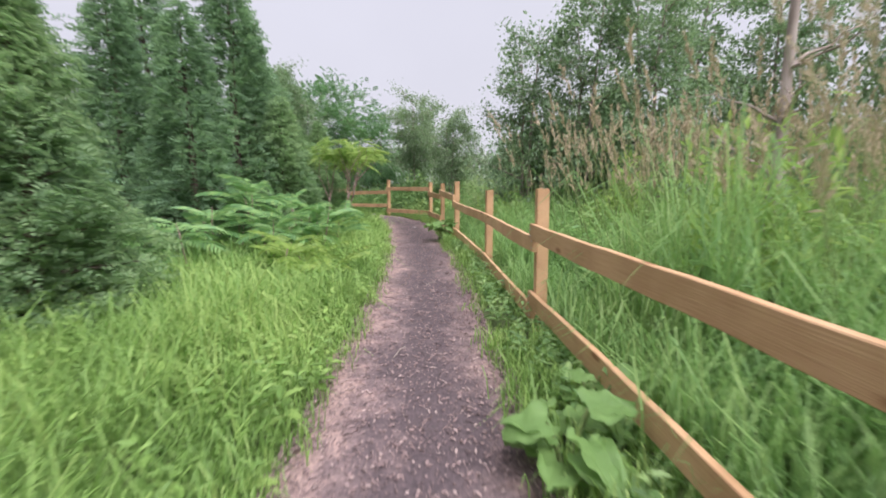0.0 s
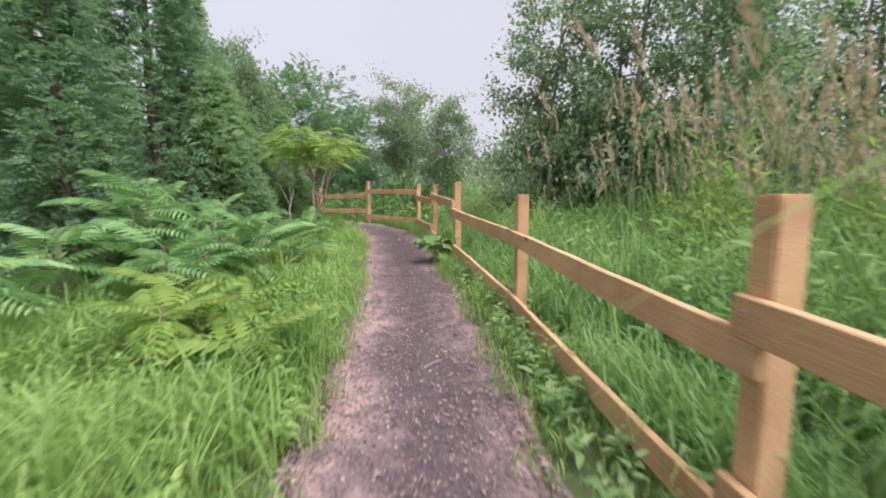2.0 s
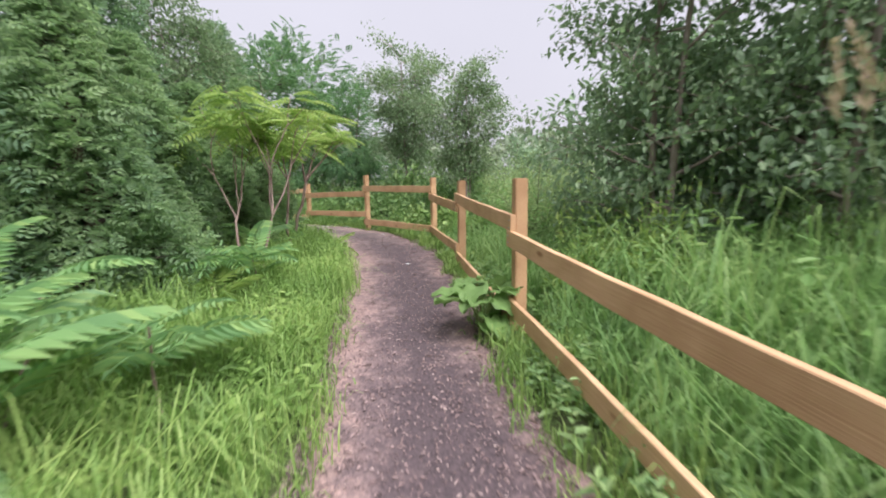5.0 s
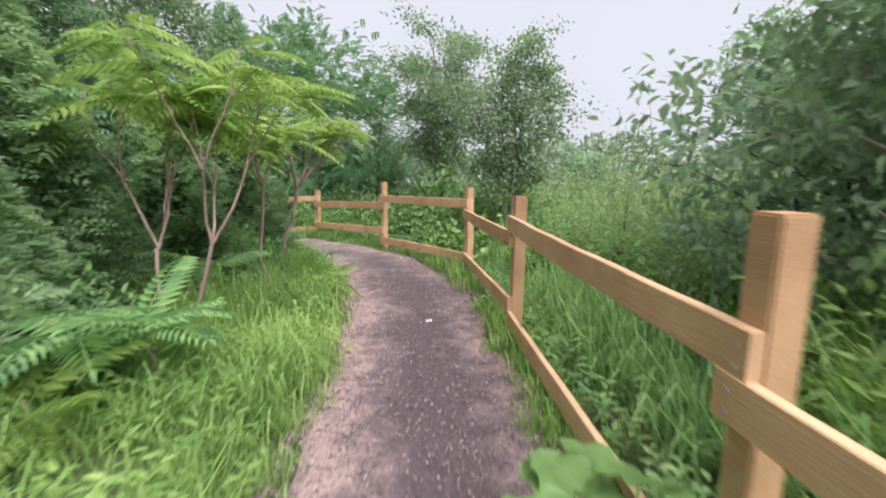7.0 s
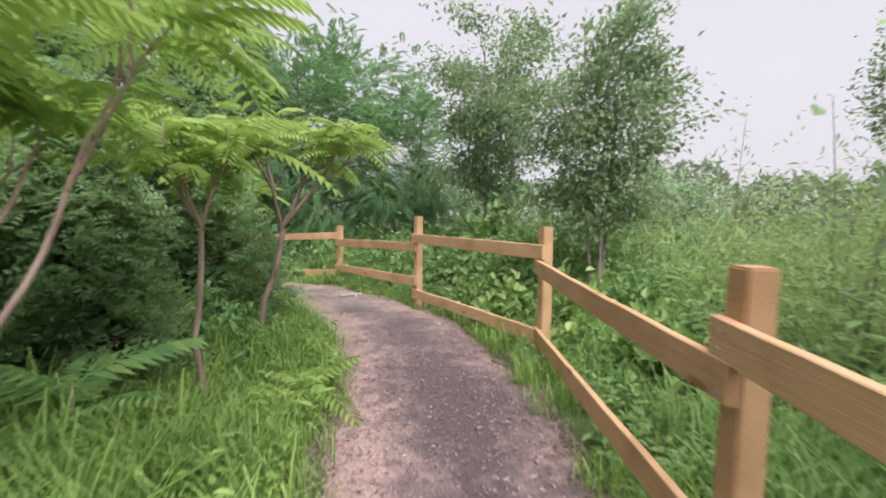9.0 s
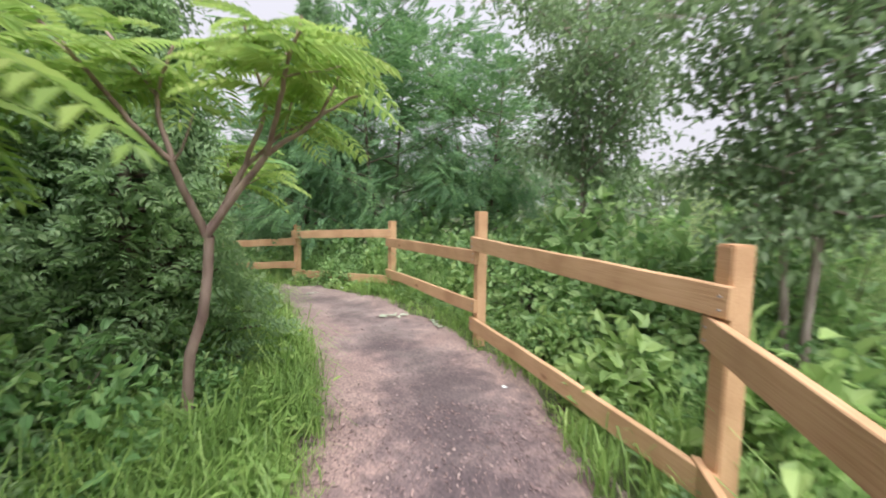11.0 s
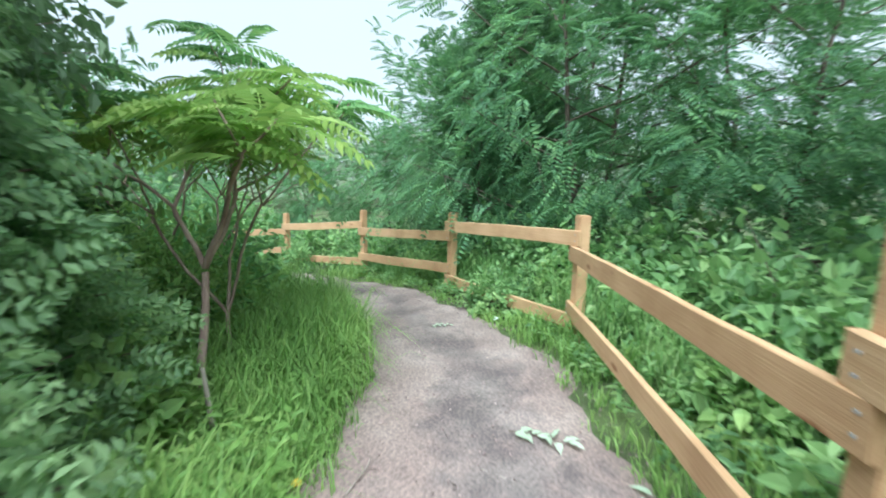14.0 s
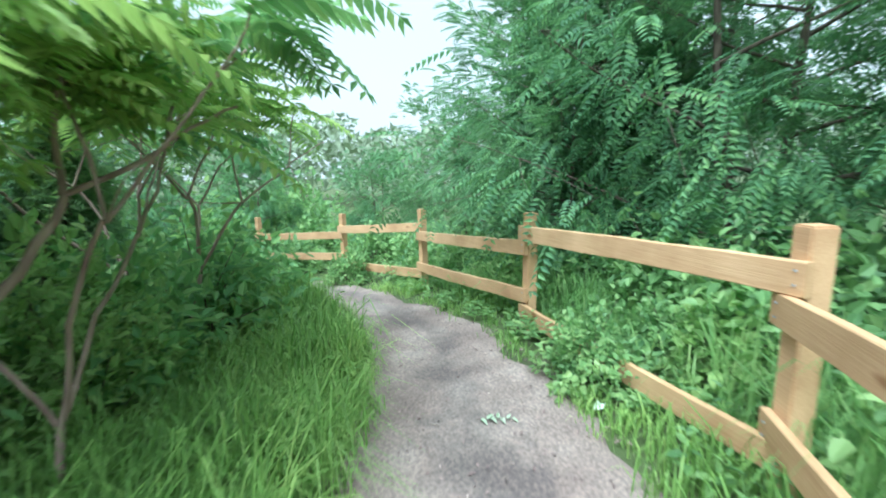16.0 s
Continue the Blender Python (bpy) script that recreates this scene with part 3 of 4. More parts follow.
def sumac_shrub(x, y, h, seed, n=12):
    """A low sumac: a few upright stems, each with a whorl of feathered leaves, every leaf a piece."""
    rng = np.random.default_rng(seed)
    e = thing("sumac_shrub", "young sumac shrub with green feathered leaves among the grass", "shrub", "young sumacs beside the trail")
    e.location = (x, y, float(ground_z(x, y)))
    g = Geo()
    tips = []
    for k in range(max(1, n // 6)):
        tip = np.array([rng.normal(0, 0.16), rng.normal(0, 0.16), h * rng.uniform(0.6, 0.95)])
        tube(g, sway(rng, (tip[0] * 0.2, tip[1] * 0.2, -0.05), tip, 5, 0.01), np.linspace(0.014, 0.006, 5), 5)
        tips.append(tip)
    part("stem", g.mesh("stem", SUMAC_BARK, True), None, e)
    for i in range(n):
        tip = tips[i % len(tips)]
        f = rng.uniform(0.5, 1)
        o = part("frond", FROND[i % 3][h < 0.55], None, e)
        s = rng.uniform(0.85, 1.35)
        o.matrix_local = pose(tip[0] * f, tip[1] * f, tip[2] * f, rng.uniform(-12, 12), rng.uniform(-35, 12), i * 137.5 + rng.uniform(-20, 20)) @ Matrix.Scale(s, 4)
    return e


def shrub(name, label, group, rx, h, seed, mat, n=1500, size=0.09, slim=0.6, canes=22, kind="simple", hollow=0.45):
    """A bushy mound: canes from the root, leaves thickest towards the outside."""
    rng = np.random.default_rng(seed)
    e = thing(name, label, "shrub", group)
    g = Geo()
    az = rng.uniform(0, 2 * np.pi, n)
    el = np.arccos(rng.uniform(0, 1, n))
    lump = 0.78 + 0.2 * np.sin(az * 2 + seed) * np.sin(el * 4) + 0.17 * np.sin(az * 5 + el * 6 + seed)
    rad = rng.uniform(hollow, 1.05, n) ** 0.7 * lump
    p = np.stack([np.cos(az) * np.sin(el) * rx, np.sin(az) * np.sin(el) * rx, np.cos(el) * h * 0.95 + 0.06], 1) * rad[:, None]
    for k in range(canes):
        i = rng.integers(0, n)
        mid = p[i] * (0.45, 0.45, 0.65)
        tube(g, sway(rng, p[i] * (0.12, 0.12, 0) - (0, 0, 0.05), mid, 3, 0.01).tolist() + [p[i].tolist()], [0.009, 0.007, 0.005, 0.002], 4)
    part("stem", g.mesh("stem", BARK, True), None, e)
    out = unit(p / [rx, rx, h])
    c = Geo()
    s = rng.uniform(0.55, 1.3, n) * size
    if kind == "pinnate":
        fronds(c, p, out * 0.8 + rng.normal(0, 0.45, p.shape), rng.normal(0, 0.3, p.shape) + [0, 0, 1], s, 6, 0.32, 0.4, 0.3, False)
    else:
        (ovate if slim > 0.4 else leaves)(c, p, out * 0.7 + rng.normal(0, 0.6, p.shape) - [0, 0, 0.15], rng.normal(0, 0.4, p.shape) + out * 0.6 + [0, 0, 0.8], s, s * slim)
    part("foliage", c.mesh("foliage", mat), None, e)
    return e


def stand(protos, places, seed):
    """Puts the first plants where they grow and copies them to the rest: x, y, size."""
    rng = np.random.default_rng(seed)
    for i, (x, y, s) in enumerate(places):
        m = pose(x, y, float(ground_z(x, y)), 0, 0, rng.uniform(0, 360))
        src = protos[i % len(protos)]
        if i < len(protos):
            src.matrix_basis = m @ Matrix.Scale(s, 4)
        else:
            ob = copy_thing(src, m)
            ob.scale = (s, s, s * rng.uniform(0.92, 1.08))


# cedars along the inner side
stand([cedar("cedar_tree", "tall dense dark green cedar with ragged conical crown", 6.0, 1.5, 31 + k) for k in range(3)],
      [(-4.5, 9.6, 1.0), (-6.3, 8.6, 0.85), (-7.4, 20.9, 1.1), (-4.3, 7.5, 0.72), (-5.8, 5.6, 0.95), (-5.2, 12.2, 0.9), (-7.5, 11.5, 1.1), (-7.8, 14.0, 0.7),
       (-4.4, 3.3, 0.7), (-6.2, 2.2, 0.9)], 1)
stand([cedar("young_cedar", "young bushy cedar, lighter green, branches down to the grass", 2.9, 0.95, 41 + k, 5600, YOUNG_CEDAR) for k in range(2)],
      [(-3.3, 3.4, 1.0), (-3.5, 9.5, 1.05), (-4.5, 13.3, 1.1), (-5.6, 13.2, 1.0), (-3.8, 12.7, 0.9), (-6.9, 13.6, 0.8), (-3.2, 10.2, 0.55), (-8.3, 15.0, 0.8), (-4.55, 14.3, 0.95), (-4.0, 14.15, 1.05), (-3.9, 10.9, 1.1)], 2)

# sumacs
for x, y, spec in [
        (-2.70, 11.08, (3, 2.4, 1.0, 2, (0.0, 0.12), SUMAC_TOP, 140, 0.45, 0.016)),
        (-3.15, 13.80, (9, 2.35, 1.3, 1, (0.30, -0.09), SUMAC_TOP, 115, 0.5, 0.015, (0.26, 0.44))),
        (-2.72, 12.62, (17, 1.95, 1.3, 1, (0.02, -0.03), SUMAC_TOP, 45, 0.45, 0.011)),
        (-4.75, 15.28, (27, 2.2, 0.95, 1, (-0.28, 0.17), SUMAC_TOP, 170, 0.75, 0.014, (0.32, 0.52))),
        (-5.05, 15.52, (19, 2.5, 0.6, 1, (-0.35, 0.15), SUMAC, 90, 0.55, 0.009)),
        (-7.30, 15.75, (14, 2.6, 0.9, 2, (0.10, 0.05), SUMAC_TOP, 220, 0.6, 0.018))]:
    sumac_tree(*spec).location = (x, y, float(ground_z(x, y)))
LOW = [(-2.55, 6.35, 1.0, 14), (-3.0, 6.9, 1.3, 16), (-2.3, 7.3, 0.95, 12), (-2.75, 7.7, 1.1, 12), (-3.3, 6.1, 1.1, 12), (-2.25, 6.7, 0.75, 9), (-3.5, 7.3, 1.5, 14),
       (-1.75, 5.4, 0.42, 8), (-1.55, 4.9, 0.35, 7), (-2.0, 5.1, 0.5, 8), (-2.35, 10.4, 0.75, 10), (-2.6, 10.0, 0.6, 9), (-1.95, 12.8, 0.3, 7),
       (-2.4, 9.6, 0.45, 7), (-3.0, 11.9, 0.6, 8), (-3.1, 5.2, 0.9, 10), (-2.05, 7.0, 0.9, 12), (-1.95, 7.9, 0.8, 10), (-1.7, 5.9, 0.4, 8), (-2.1, 5.75, 0.5, 9)]
for i, (x, y, h, n) in enumerate(LOW):
    sumac_shrub(x, y, h, 60 + i, n)

# trees beyond the fence
t1 = broadleaf("poplar_tree", "slender grey-green poplar with loose airy crown", "trees beyond the fence", 7.2, 1.5, 71, POPLAR, PALE_BARK, 2, 17, 10000, 0.1, 0.6, 0.12, spread=0.15)
stand([t1], [(1.85, 9.9, 0.72), (2.9, 9.2, 0.8), (3.9, 8.5, 0.9), (6.2, 11.4, 1.05), (7.2, 9.6, 1.0), (8.8, 7.0, 1.05), (10.5, 15.5, 0.8), (10.5, 10.0, 1.2), (11.0, 4.0, 1.1)], 5)
t2 = broadleaf("ash_tree", "multi-stemmed leafy tree with rounded open crown", "trees beyond the fence", 5.3, 1.05, 74, ASH, PALE_BARK, 3, 13, 12000, 0.095, 0.5, 0.36, spread=0.15, wood=0.024, top=0.5)
stand([t2], [(-1.1, 18.4, 1.0), (0.35, 15.5, 0.8), (-5.3, 14.3, 0.95), (6.7, 18.3, 1.05), (13.0, 27.0, 0.8)], 6)
t3 = broadleaf("locust_tree", "large locust tree with dark feathered foliage", "locust trees round the bend", 6.2, 2.6, 75, LOCUST, BARK, 2, 15, 3300, 0.32, 0.5, 0.12, "pinnate", 0.2)
stand([t3], [(-5.5, 20.9, 1.0), (-8.9, 21.5, 0.78), (-11.5, 21.2, 0.6), (-3.4, 21.0, 0.85), (-10.6, 14.6, 0.6), (-8.5, 24.0, 1.2), (-7.4, 20.2, 0.6), (-12.5, 11.5, 0.9), (-15.5, 17.0, 0.5), (-13.8, 20.0, 0.45)], 7)
t4 = broadleaf("dogwood_tree", "dense small tree with dark bluish leaves", "trees beyond the fence", 2.9, 1.2, 77, DOGWOOD, BARK, 2, 12, 3600, 0.11, 0.6, 0.05, spread=0.18)
stand([t4], [(2.7, 10.6, 1.0), (3.5, 9.9, 1.05), (2.5, 11.7, 0.98), (4.6, 11.6, 1.05), (3.0, 20.5, 0.9)], 8)

def snag(x, y, h, lean, seed):
    """A dead tree: bare pale trunk with broken limbs and brittle twigs."""
    rng = np.random.default_rng(seed)
    e = thing("dead_tree", "bare dead tree with pale grey trunk and brittle twigs", "tree", "")
    e.location = (x, y, float(ground_z(x, y)))
    g = Geo()
    pts = sway(rng, (0, 0, -0.1), (lean[0], lean[1], h), 9, 0.02)
    tube(g, pts, np.linspace(0.055, 0.028, 9), 8)
    part("trunk", g.mesh("trunk", PALE_BARK, True), None, e)
    for i in range(9):
        b0 = pts[3 + i % 6]
        a = i * 2.4
        end = b0 + np.array([math.cos(a), math.sin(a), rng.uniform(0.1, 0.7)]) * rng.uniform(0.5, 1.1)
        lg = Geo()
        limb = sway(rng, b0, end, 6, 0.03)
        tube(lg, limb, np.linspace(0.018, 0.004, 6), 5)
        for q in limb[2:]:
            tube(lg, sway(rng, q, q + rng.normal(0, 0.18, 3), 4, 0.01), np.linspace(0.006, 0.002, 4), 3)
        part("limb", lg.mesh("limb", PALE_BARK, True), None, e)


snag(2.65, 3.55, 3.6, (0.2, 0.1), 201)

# brambles and willow scrub beyond the fence
b = [shrub("bramble_bush", "bramble bush with fresh green toothed leaves by the fence", "brambles by the fence", 0.8, 1.05, 81 + k, BRAMBLE, 1500, 0.1, 0.62) for k in range(3)]
stand(b, [(0.75, 14.8, 0.95), (0.2, 15.9, 1.0), (-0.7, 16.5, 1.1), (-1.6, 17.3, 1.05), (-2.5, 18.2, 1.1), (-3.4, 18.9, 1.1), (-4.6, 19.2, 1.0), (-5.4, 19.4, 1.05), (-6.6, 19.6, 0.95),
          (-7.6, 19.7, 1.0), (-8.9, 19.7, 1.0), (-10.2, 19.4, 1.0), (-11.6, 19.0, 1.0), (-5.0, 18.8, 0.5), (-1.2, 15.95, 0.55), (-0.55, 15.2, 0.5), (0.45, 17.0, 1.7), (-0.8, 18.0, 1.75),
          (-2.2, 19.4, 1.4), (-4.0, 20.2, 1.4), (-9.5, 18.95, 0.6), (-12.5, 17.7, 0.8), (-5.1, 18.2, 0.5), (-10.3, 18.1, 0.6), (-14.3, 18.3, 1.3), (-15.6, 19.0, 1.6), (-14.9, 16.4, 1.4), (-16.8, 17.6, 1.9), (-18.5, 18.5, 2.2)], 9)
sap = shrub("broadleaf_sapling", "leafy sapling with large fresh green leaves beside the trail", "saplings beside the trail", 0.5, 0.85, 88, SAPLING, 600, 0.145, 0.6, 12, hollow=0.35)
stand([sap], [(-1.25, 15.85, 0.6), (0.0, 14.45, 0.95), (-0.75, 15.1, 0.85), (-2.6, 17.55, 0.7), (0.45, 13.6, 0.8), (-4.6, 18.7, 0.7), (-7.2, 19.1, 0.7), (-4.4, 14.85, 0.75)], 13)
young = shrub("young_bush", "bright leafy young bush inside the bend of the trail", "undergrowth inside the bend", 0.75, 1.5, 95, SAPLING, 2600, 0.085, 0.5, 26, hollow=0.4)
stand([young], [(-5.45, 14.7, 1.0), (-6.4, 15.2, 1.05), (-4.75, 14.75, 0.65), (-5.8, 15.55, 0.7)], 14)
w = [shrub("willow_bush", "wispy light green willow scrub beyond the fence", "willow scrub beyond the fence", 0.9, 1.9, 85 + k, WILLOW, 2300, 0.09, 0.24, 40, hollow=0.2) for k in range(2)]
stand(w, [(1.3, 13.0, 0.95), (1.1, 14.2, 1.0), (2.1, 13.6, 1.15), (1.6, 11.9, 0.75), (2.6, 15.0, 1.2), (0.9, 16.2, 1.0), (3.6, 14.6, 1.25), (-0.2, 17.0, 0.9), (2.6, 17.2, 1.3), (0.7, 19.6, 1.2), (2.0, 19.2, 1.2), (4.2, 18.6, 1.2), (1.2, 22.0, 1.4), (-1.2, 20.6, 1.2), (5.6, 16.4, 1.2), (6.5, 20.0, 1.4)], 10)
gr = shrub("goldenrod_clump", "yellow-green leafy goldenrod clump behind the fence", "goldenrod behind the fence", 0.75, 1.9, 89, SUMAC_TOP, 1500, 0.15, 0.28, 40, hollow=0.25)
stand([gr], [(2.1, 2.75, 0.9), (2.35, 3.25, 1.0), (2.75, 6.5, 1.0), (3.5, 5.6, 1.05), (3.2, 7.5, 0.9), (0.95, 9.4, 0.6), (1.35, 9.0, 0.62), (1.45, 10.0, 0.58), (1.75, 9.3, 0.65), (2.2, 12.4, 0.7), (4.4, 4.4, 1.0)], 12)
k_ = [shrub("leafy_bush", "leafy green undergrowth bush at the trail edge", "undergrowth inside the bend", 0.6, 0.85, 91 + k, SUMAC, 1300, 0.085, 0.5) for k in range(2)]
stand(k_, [(-3.3, 10.6, 1.0), (-3.4, 13.3, 1.0), (-3.75, 14.35, 0.75), (-3.25, 13.95, 0.6), (-2.95, 13.4, 0.5), (-6.5, 15.55, 1.45), (-7.6, 16.0, 1.7), (-8.7, 16.2, 1.7), (-5.4, 14.7, 1.2), (-9.5, 16.0, 1.6), (-10.7, 15.7, 2.2), (-12.0, 14.6, 2.2), (-3.5, 8.4, 1.0), (-3.8, 5.0, 1.0), (-3.4, 4.2, 0.9)], 11)


# ---- grass ----
def tufts(geo, rng, centres, per, spread, h, w, lean, grow):
    n = len(centres)
    p = np.repeat(centres, per, 0)
    p = p + np.concatenate([rng.normal(0, spread, (n * per, 2)), np.zeros((n * per, 1))], 1)
    size = np.repeat(rng.uniform(0.6, 1.3, n) * grow, per)
    blades(geo, rng, p, h * size * rng.uniform(0.55, 1.2, n * per), w * rng.uniform(0.6, 1.3, n * per), np.full(n * per, lean))


def grass_side(name, label, side, lo, hi, count, per, h, w, lean, seed, mat, power=1.0, spread=0.06, s_lo=4.5, s_hi=29.5):
    rng = np.random.default_rng(seed)
    s = rng.uniform(s_lo, s_hi, count)
    o = lo + (hi - lo) * rng.uniform(0, 1, count) ** power
    q = on_ground(beside(s, o, side))
    patch = np.array([noise.noise((a * 0.9, b_ * 0.9, seed)) for a, b_ in q[:, :2]])
    keep = patch > -0.45 + 0.3 * rng.uniform(-1, 1, count)
    q, grow = q[keep], np.clip(0.95 + 1.1 * patch[keep], 0.5, 1.7)
    g = Geo()
    tufts(g, rng, q, per, spread, h, w, lean, grow)
    ob = new(name, g.mesh(name, mat))
    return tagged(ob, label, "grass", kind="stuff")


grass_side("grass", "short bright green grass fringing the path", -1, -0.06, 0.5, 1500, 12, 0.17, 0.007, 0.75, 101, GRASS, 1.0, 0.05)
grass_side("grass", "lush bright green grass beside the path", -1, 0.15, 2.6, 3600, 20, 0.38, 0.0085, 1.0, 102, GRASS, 1.2, 0.08)
grass_side("grass", "short green grass below the fence", 1, -0.06, 0.6, 1700, 12, 0.19, 0.008, 0.8, 103, GRASS, 1.0, 0.05)
grass_side("grass", "knee-high green grass behind the fence", 1, 0.55, 2.4, 2600, 17, 0.46, 0.0095, 0.8, 104, TALL, 1.0, 0.09)
grass_side("grass", "deep green grass under the shrubs", -1, 1.8, 5.0, 800, 12, 0.42, 0.012, 0.8, 105, TALL, 1.0, 0.12)
grass_side("meadow", "rank tall green meadow grass beyond the fence", 1, 1.0, 5.5, 2600, 17, 0.85, 0.011, 0.8, 106, TALL, 1.0, 0.13, 4.0, 15.5)
grass_side("meadow", "rough meadow grass stretching away beyond the fence", 1, 2.0, 14, 1800, 11, 0.9, 0.02, 0.6, 107, TALL, 1.0, 0.25, 3.0, 23.0)

grass_side("broad_grass", "broad arching grass blades behind the fence", 1, 1.35, 3.4, 1000, 9, 0.7, 0.014, 0.9, 108, TALL, 1.0, 0.06, 4.0, 18.0)

grass_side("grass", "long soft green grass hanging over the inside of the bend", -1, 0.05, 1.5, 1700, 20, 0.30, 0.007, 1.1, 109, GRASS, 1.0, 0.07, 20.0, 27.5)


def weeds(name, label, side, lo, hi, count, h, size, seed, mat, s_lo=4.5, s_hi=29.5):
    """Low leafy weeds among the grass: short stalks set with small leaves."""
    rng = np.random.default_rng(seed)
    s = rng.uniform(s_lo, s_hi, count)
    q = on_ground(beside(s, rng.uniform(lo, hi, count), side))
    per = 11
    stalk = np.repeat(rng.uniform(0.35, 1.1, count) * h, per)
    p = np.repeat(q, per, 0)
    f = np.tile(np.linspace(0.25, 1, per), count)
    az = np.tile(np.arange(per) * 2.4, count) + np.repeat(rng.uniform(0, 6, count), per)
    ln = np.repeat(rng.normal(0, 0.25, (count, 2)), per, 0)
    p = p + np.concatenate([ln * (stalk * f)[:, None], (stalk * f)[:, None]], 1)
    d = np.stack([np.cos(az), np.sin(az), 0.35 + 0 * az], 1) + rng.normal(0, 0.2, p.shape)
    g = Geo()
    L = size * rng.uniform(0.6, 1.3, len(p)) * (1.25 - 0.6 * f)
    ovate(g, p, d, np.tile([0, 0, 1.0], (len(p), 1)) + rng.normal(0, 0.2, p.shape), L, L * 0.42)
    ob = new(name, g.mesh(name, mat))
    tagged(ob, label, "weeds", kind="stuff")


weeds("weeds", "leafy bright green weeds among the grass", -1, 0.05, 2.4, 1500, 0.34, 0.10, 151, GRASS)
weeds("weeds", "leafy green weeds along the fence foot", 1, 0.1, 0.9, 800, 0.26, 0.09, 152, BRAMBLE)
weeds("weeds", "tall leafy green weeds in the meadow", 1, 1.1, 4.5, 1000, 0.95, 0.15, 153, TALL, 4.0, 20.0)


def reeds(seed, count):
    """Tall grass in flower: thin stalks, each with a feathery buff plume."""
    rng = np.random.default_rng(seed)
    s = rng.uniform(4.5, 13.2, count)
    q = on_ground(beside(s, 1.2 + 4.6 * rng.uniform(0, 1, count) ** 0.8, 1))
    h = rng.uniform(1.35, 2.15, count)
    lean = rng.normal(0, 0.2, (count, 2)) + [-0.12, 0.0]
    tip = q + np.concatenate([lean * h[:, None], h[:, None]], 1)
    g, pl = Geo(), Geo()
    d = unit(tip - q)
    side = unit(np.cross(d, [0.3, 1.0, 0]))
    v = np.stack([q - side * 0.003, q + side * 0.003, tip + side * 0.0015, tip - side * 0.0015], 1)
    k = np.arange(count)[:, None] * 4
    g.add(v, np.concatenate([k + [0, 1, 2], k + [0, 2, 3]]))
    ob = new("reed_stalks", g.mesh("reed_stalks", STEM))
    tagged(ob, "thin green-brown stalks of flowering tall grass", "tall grass", kind="stuff")
    for t in np.linspace(0.0, 1.0, 9):
        base = tip - d * 0.24 * (1 - t)
        for _ in range(2):
            dd = unit(d * 1.1 + rng.normal(0, 0.34, (count, 3)))
            leaves(pl, base, dd, rng.normal(0, 1, (count, 3)), rng.uniform(0.05, 0.1, count) * (1.15 - 0.6 * t), 0.017, 0.1, 0.1)
    ob = new("reed_plumes", pl.mesh("reed_plumes", PLUME))
    tagged(ob, "buff feathery seed plumes of tall grass", "tall grass", kind="stuff")


reeds(111, 1300)


def burdock(x, y, size, seed, n=9):
    """Big ruffled heart-shaped leaves on short stalks, each a piece."""
    rng = np.random.default_rng(seed)
    e = thing("burdock", "burdock with large ruffled light green leaves by the fence", "plant", "burdocks by the fence")
    e.location = (x, y, float(ground_z(x, y)))
    for i in range(n):
        a = i * 2.4 + rng.uniform(-0.3, 0.3)
        reach = size * rng.uniform(0.35, 1.0)
        hgt = size * rng.uniform(0.3, 1.45) * (1.2 - reach / size * 0.5)
        L, W = size * rng.uniform(0.55, 0.8), size * rng.uniform(0.62, 0.8)
        g = Geo()
        nu, nv = 8, 9
        u, t = np.meshgrid(np.linspace(0, 1, nu), np.linspace(-1, 1, nv), indexing="ij")
        half = W * 0.5 * np.sqrt(np.clip(1 - (2 * u ** 0.75 - 0.85) ** 2 / 1.4, 0.02, 1)) * (1 - 0.35 * u)
        xx = u * L - 0.10 * L * np.abs(t) * (1 - u)
        yy = t * half
        zz = -0.28 * L * u ** 2 + 0.10 * W * np.abs(t) + 0.07 * W * np.sin(u * 14 + i) * np.abs(t) + 0.05 * W * np.sin(t * 9 + u * 6 + i)
        k = (np.arange(nu - 1)[:, None] * nv + np.arange(nv - 1)[None, :]).ravel()
        quad = np.stack([k, k + nv, k + nv + 1, k + 1], 1)
        g.add(np.stack([xx, yy, zz], -1), np.concatenate([quad[:, [0, 1, 2]], quad[:, [0, 2, 3]]]))
        leaf = part("leaf", g.mesh("leaf", BURDOCK, True), None, e)
        place = pose(math.cos(a) * reach * 0.5, math.sin(a) * reach * 0.5, hgt, rng.uniform(-20, 20), rng.uniform(-25, 22), math.degrees(a))
        leaf.matrix_local = place
        st = Geo()
        tube(st, [(0, 0, -0.03), (math.cos(a) * reach * 0.2, math.sin(a) * reach * 0.2, hgt * 0.6), (math.cos(a) * reach * 0.5, math.sin(a) * reach * 0.5, hgt)], [0.012, 0.009, 0.006], 5)
        part("stalk", st.mesh("stalk", STEM, True), None, leaf).matrix_local = place.inverted()


burdock(0.50, 1.6, 0.30, 121, 11)
burdock(0.72, 1.95, 0.26, 124, 9)
burdock(0.0, 8.98, 0.37, 122, 16)
burdock(0.16, 9.15, 0.34, 123, 9)

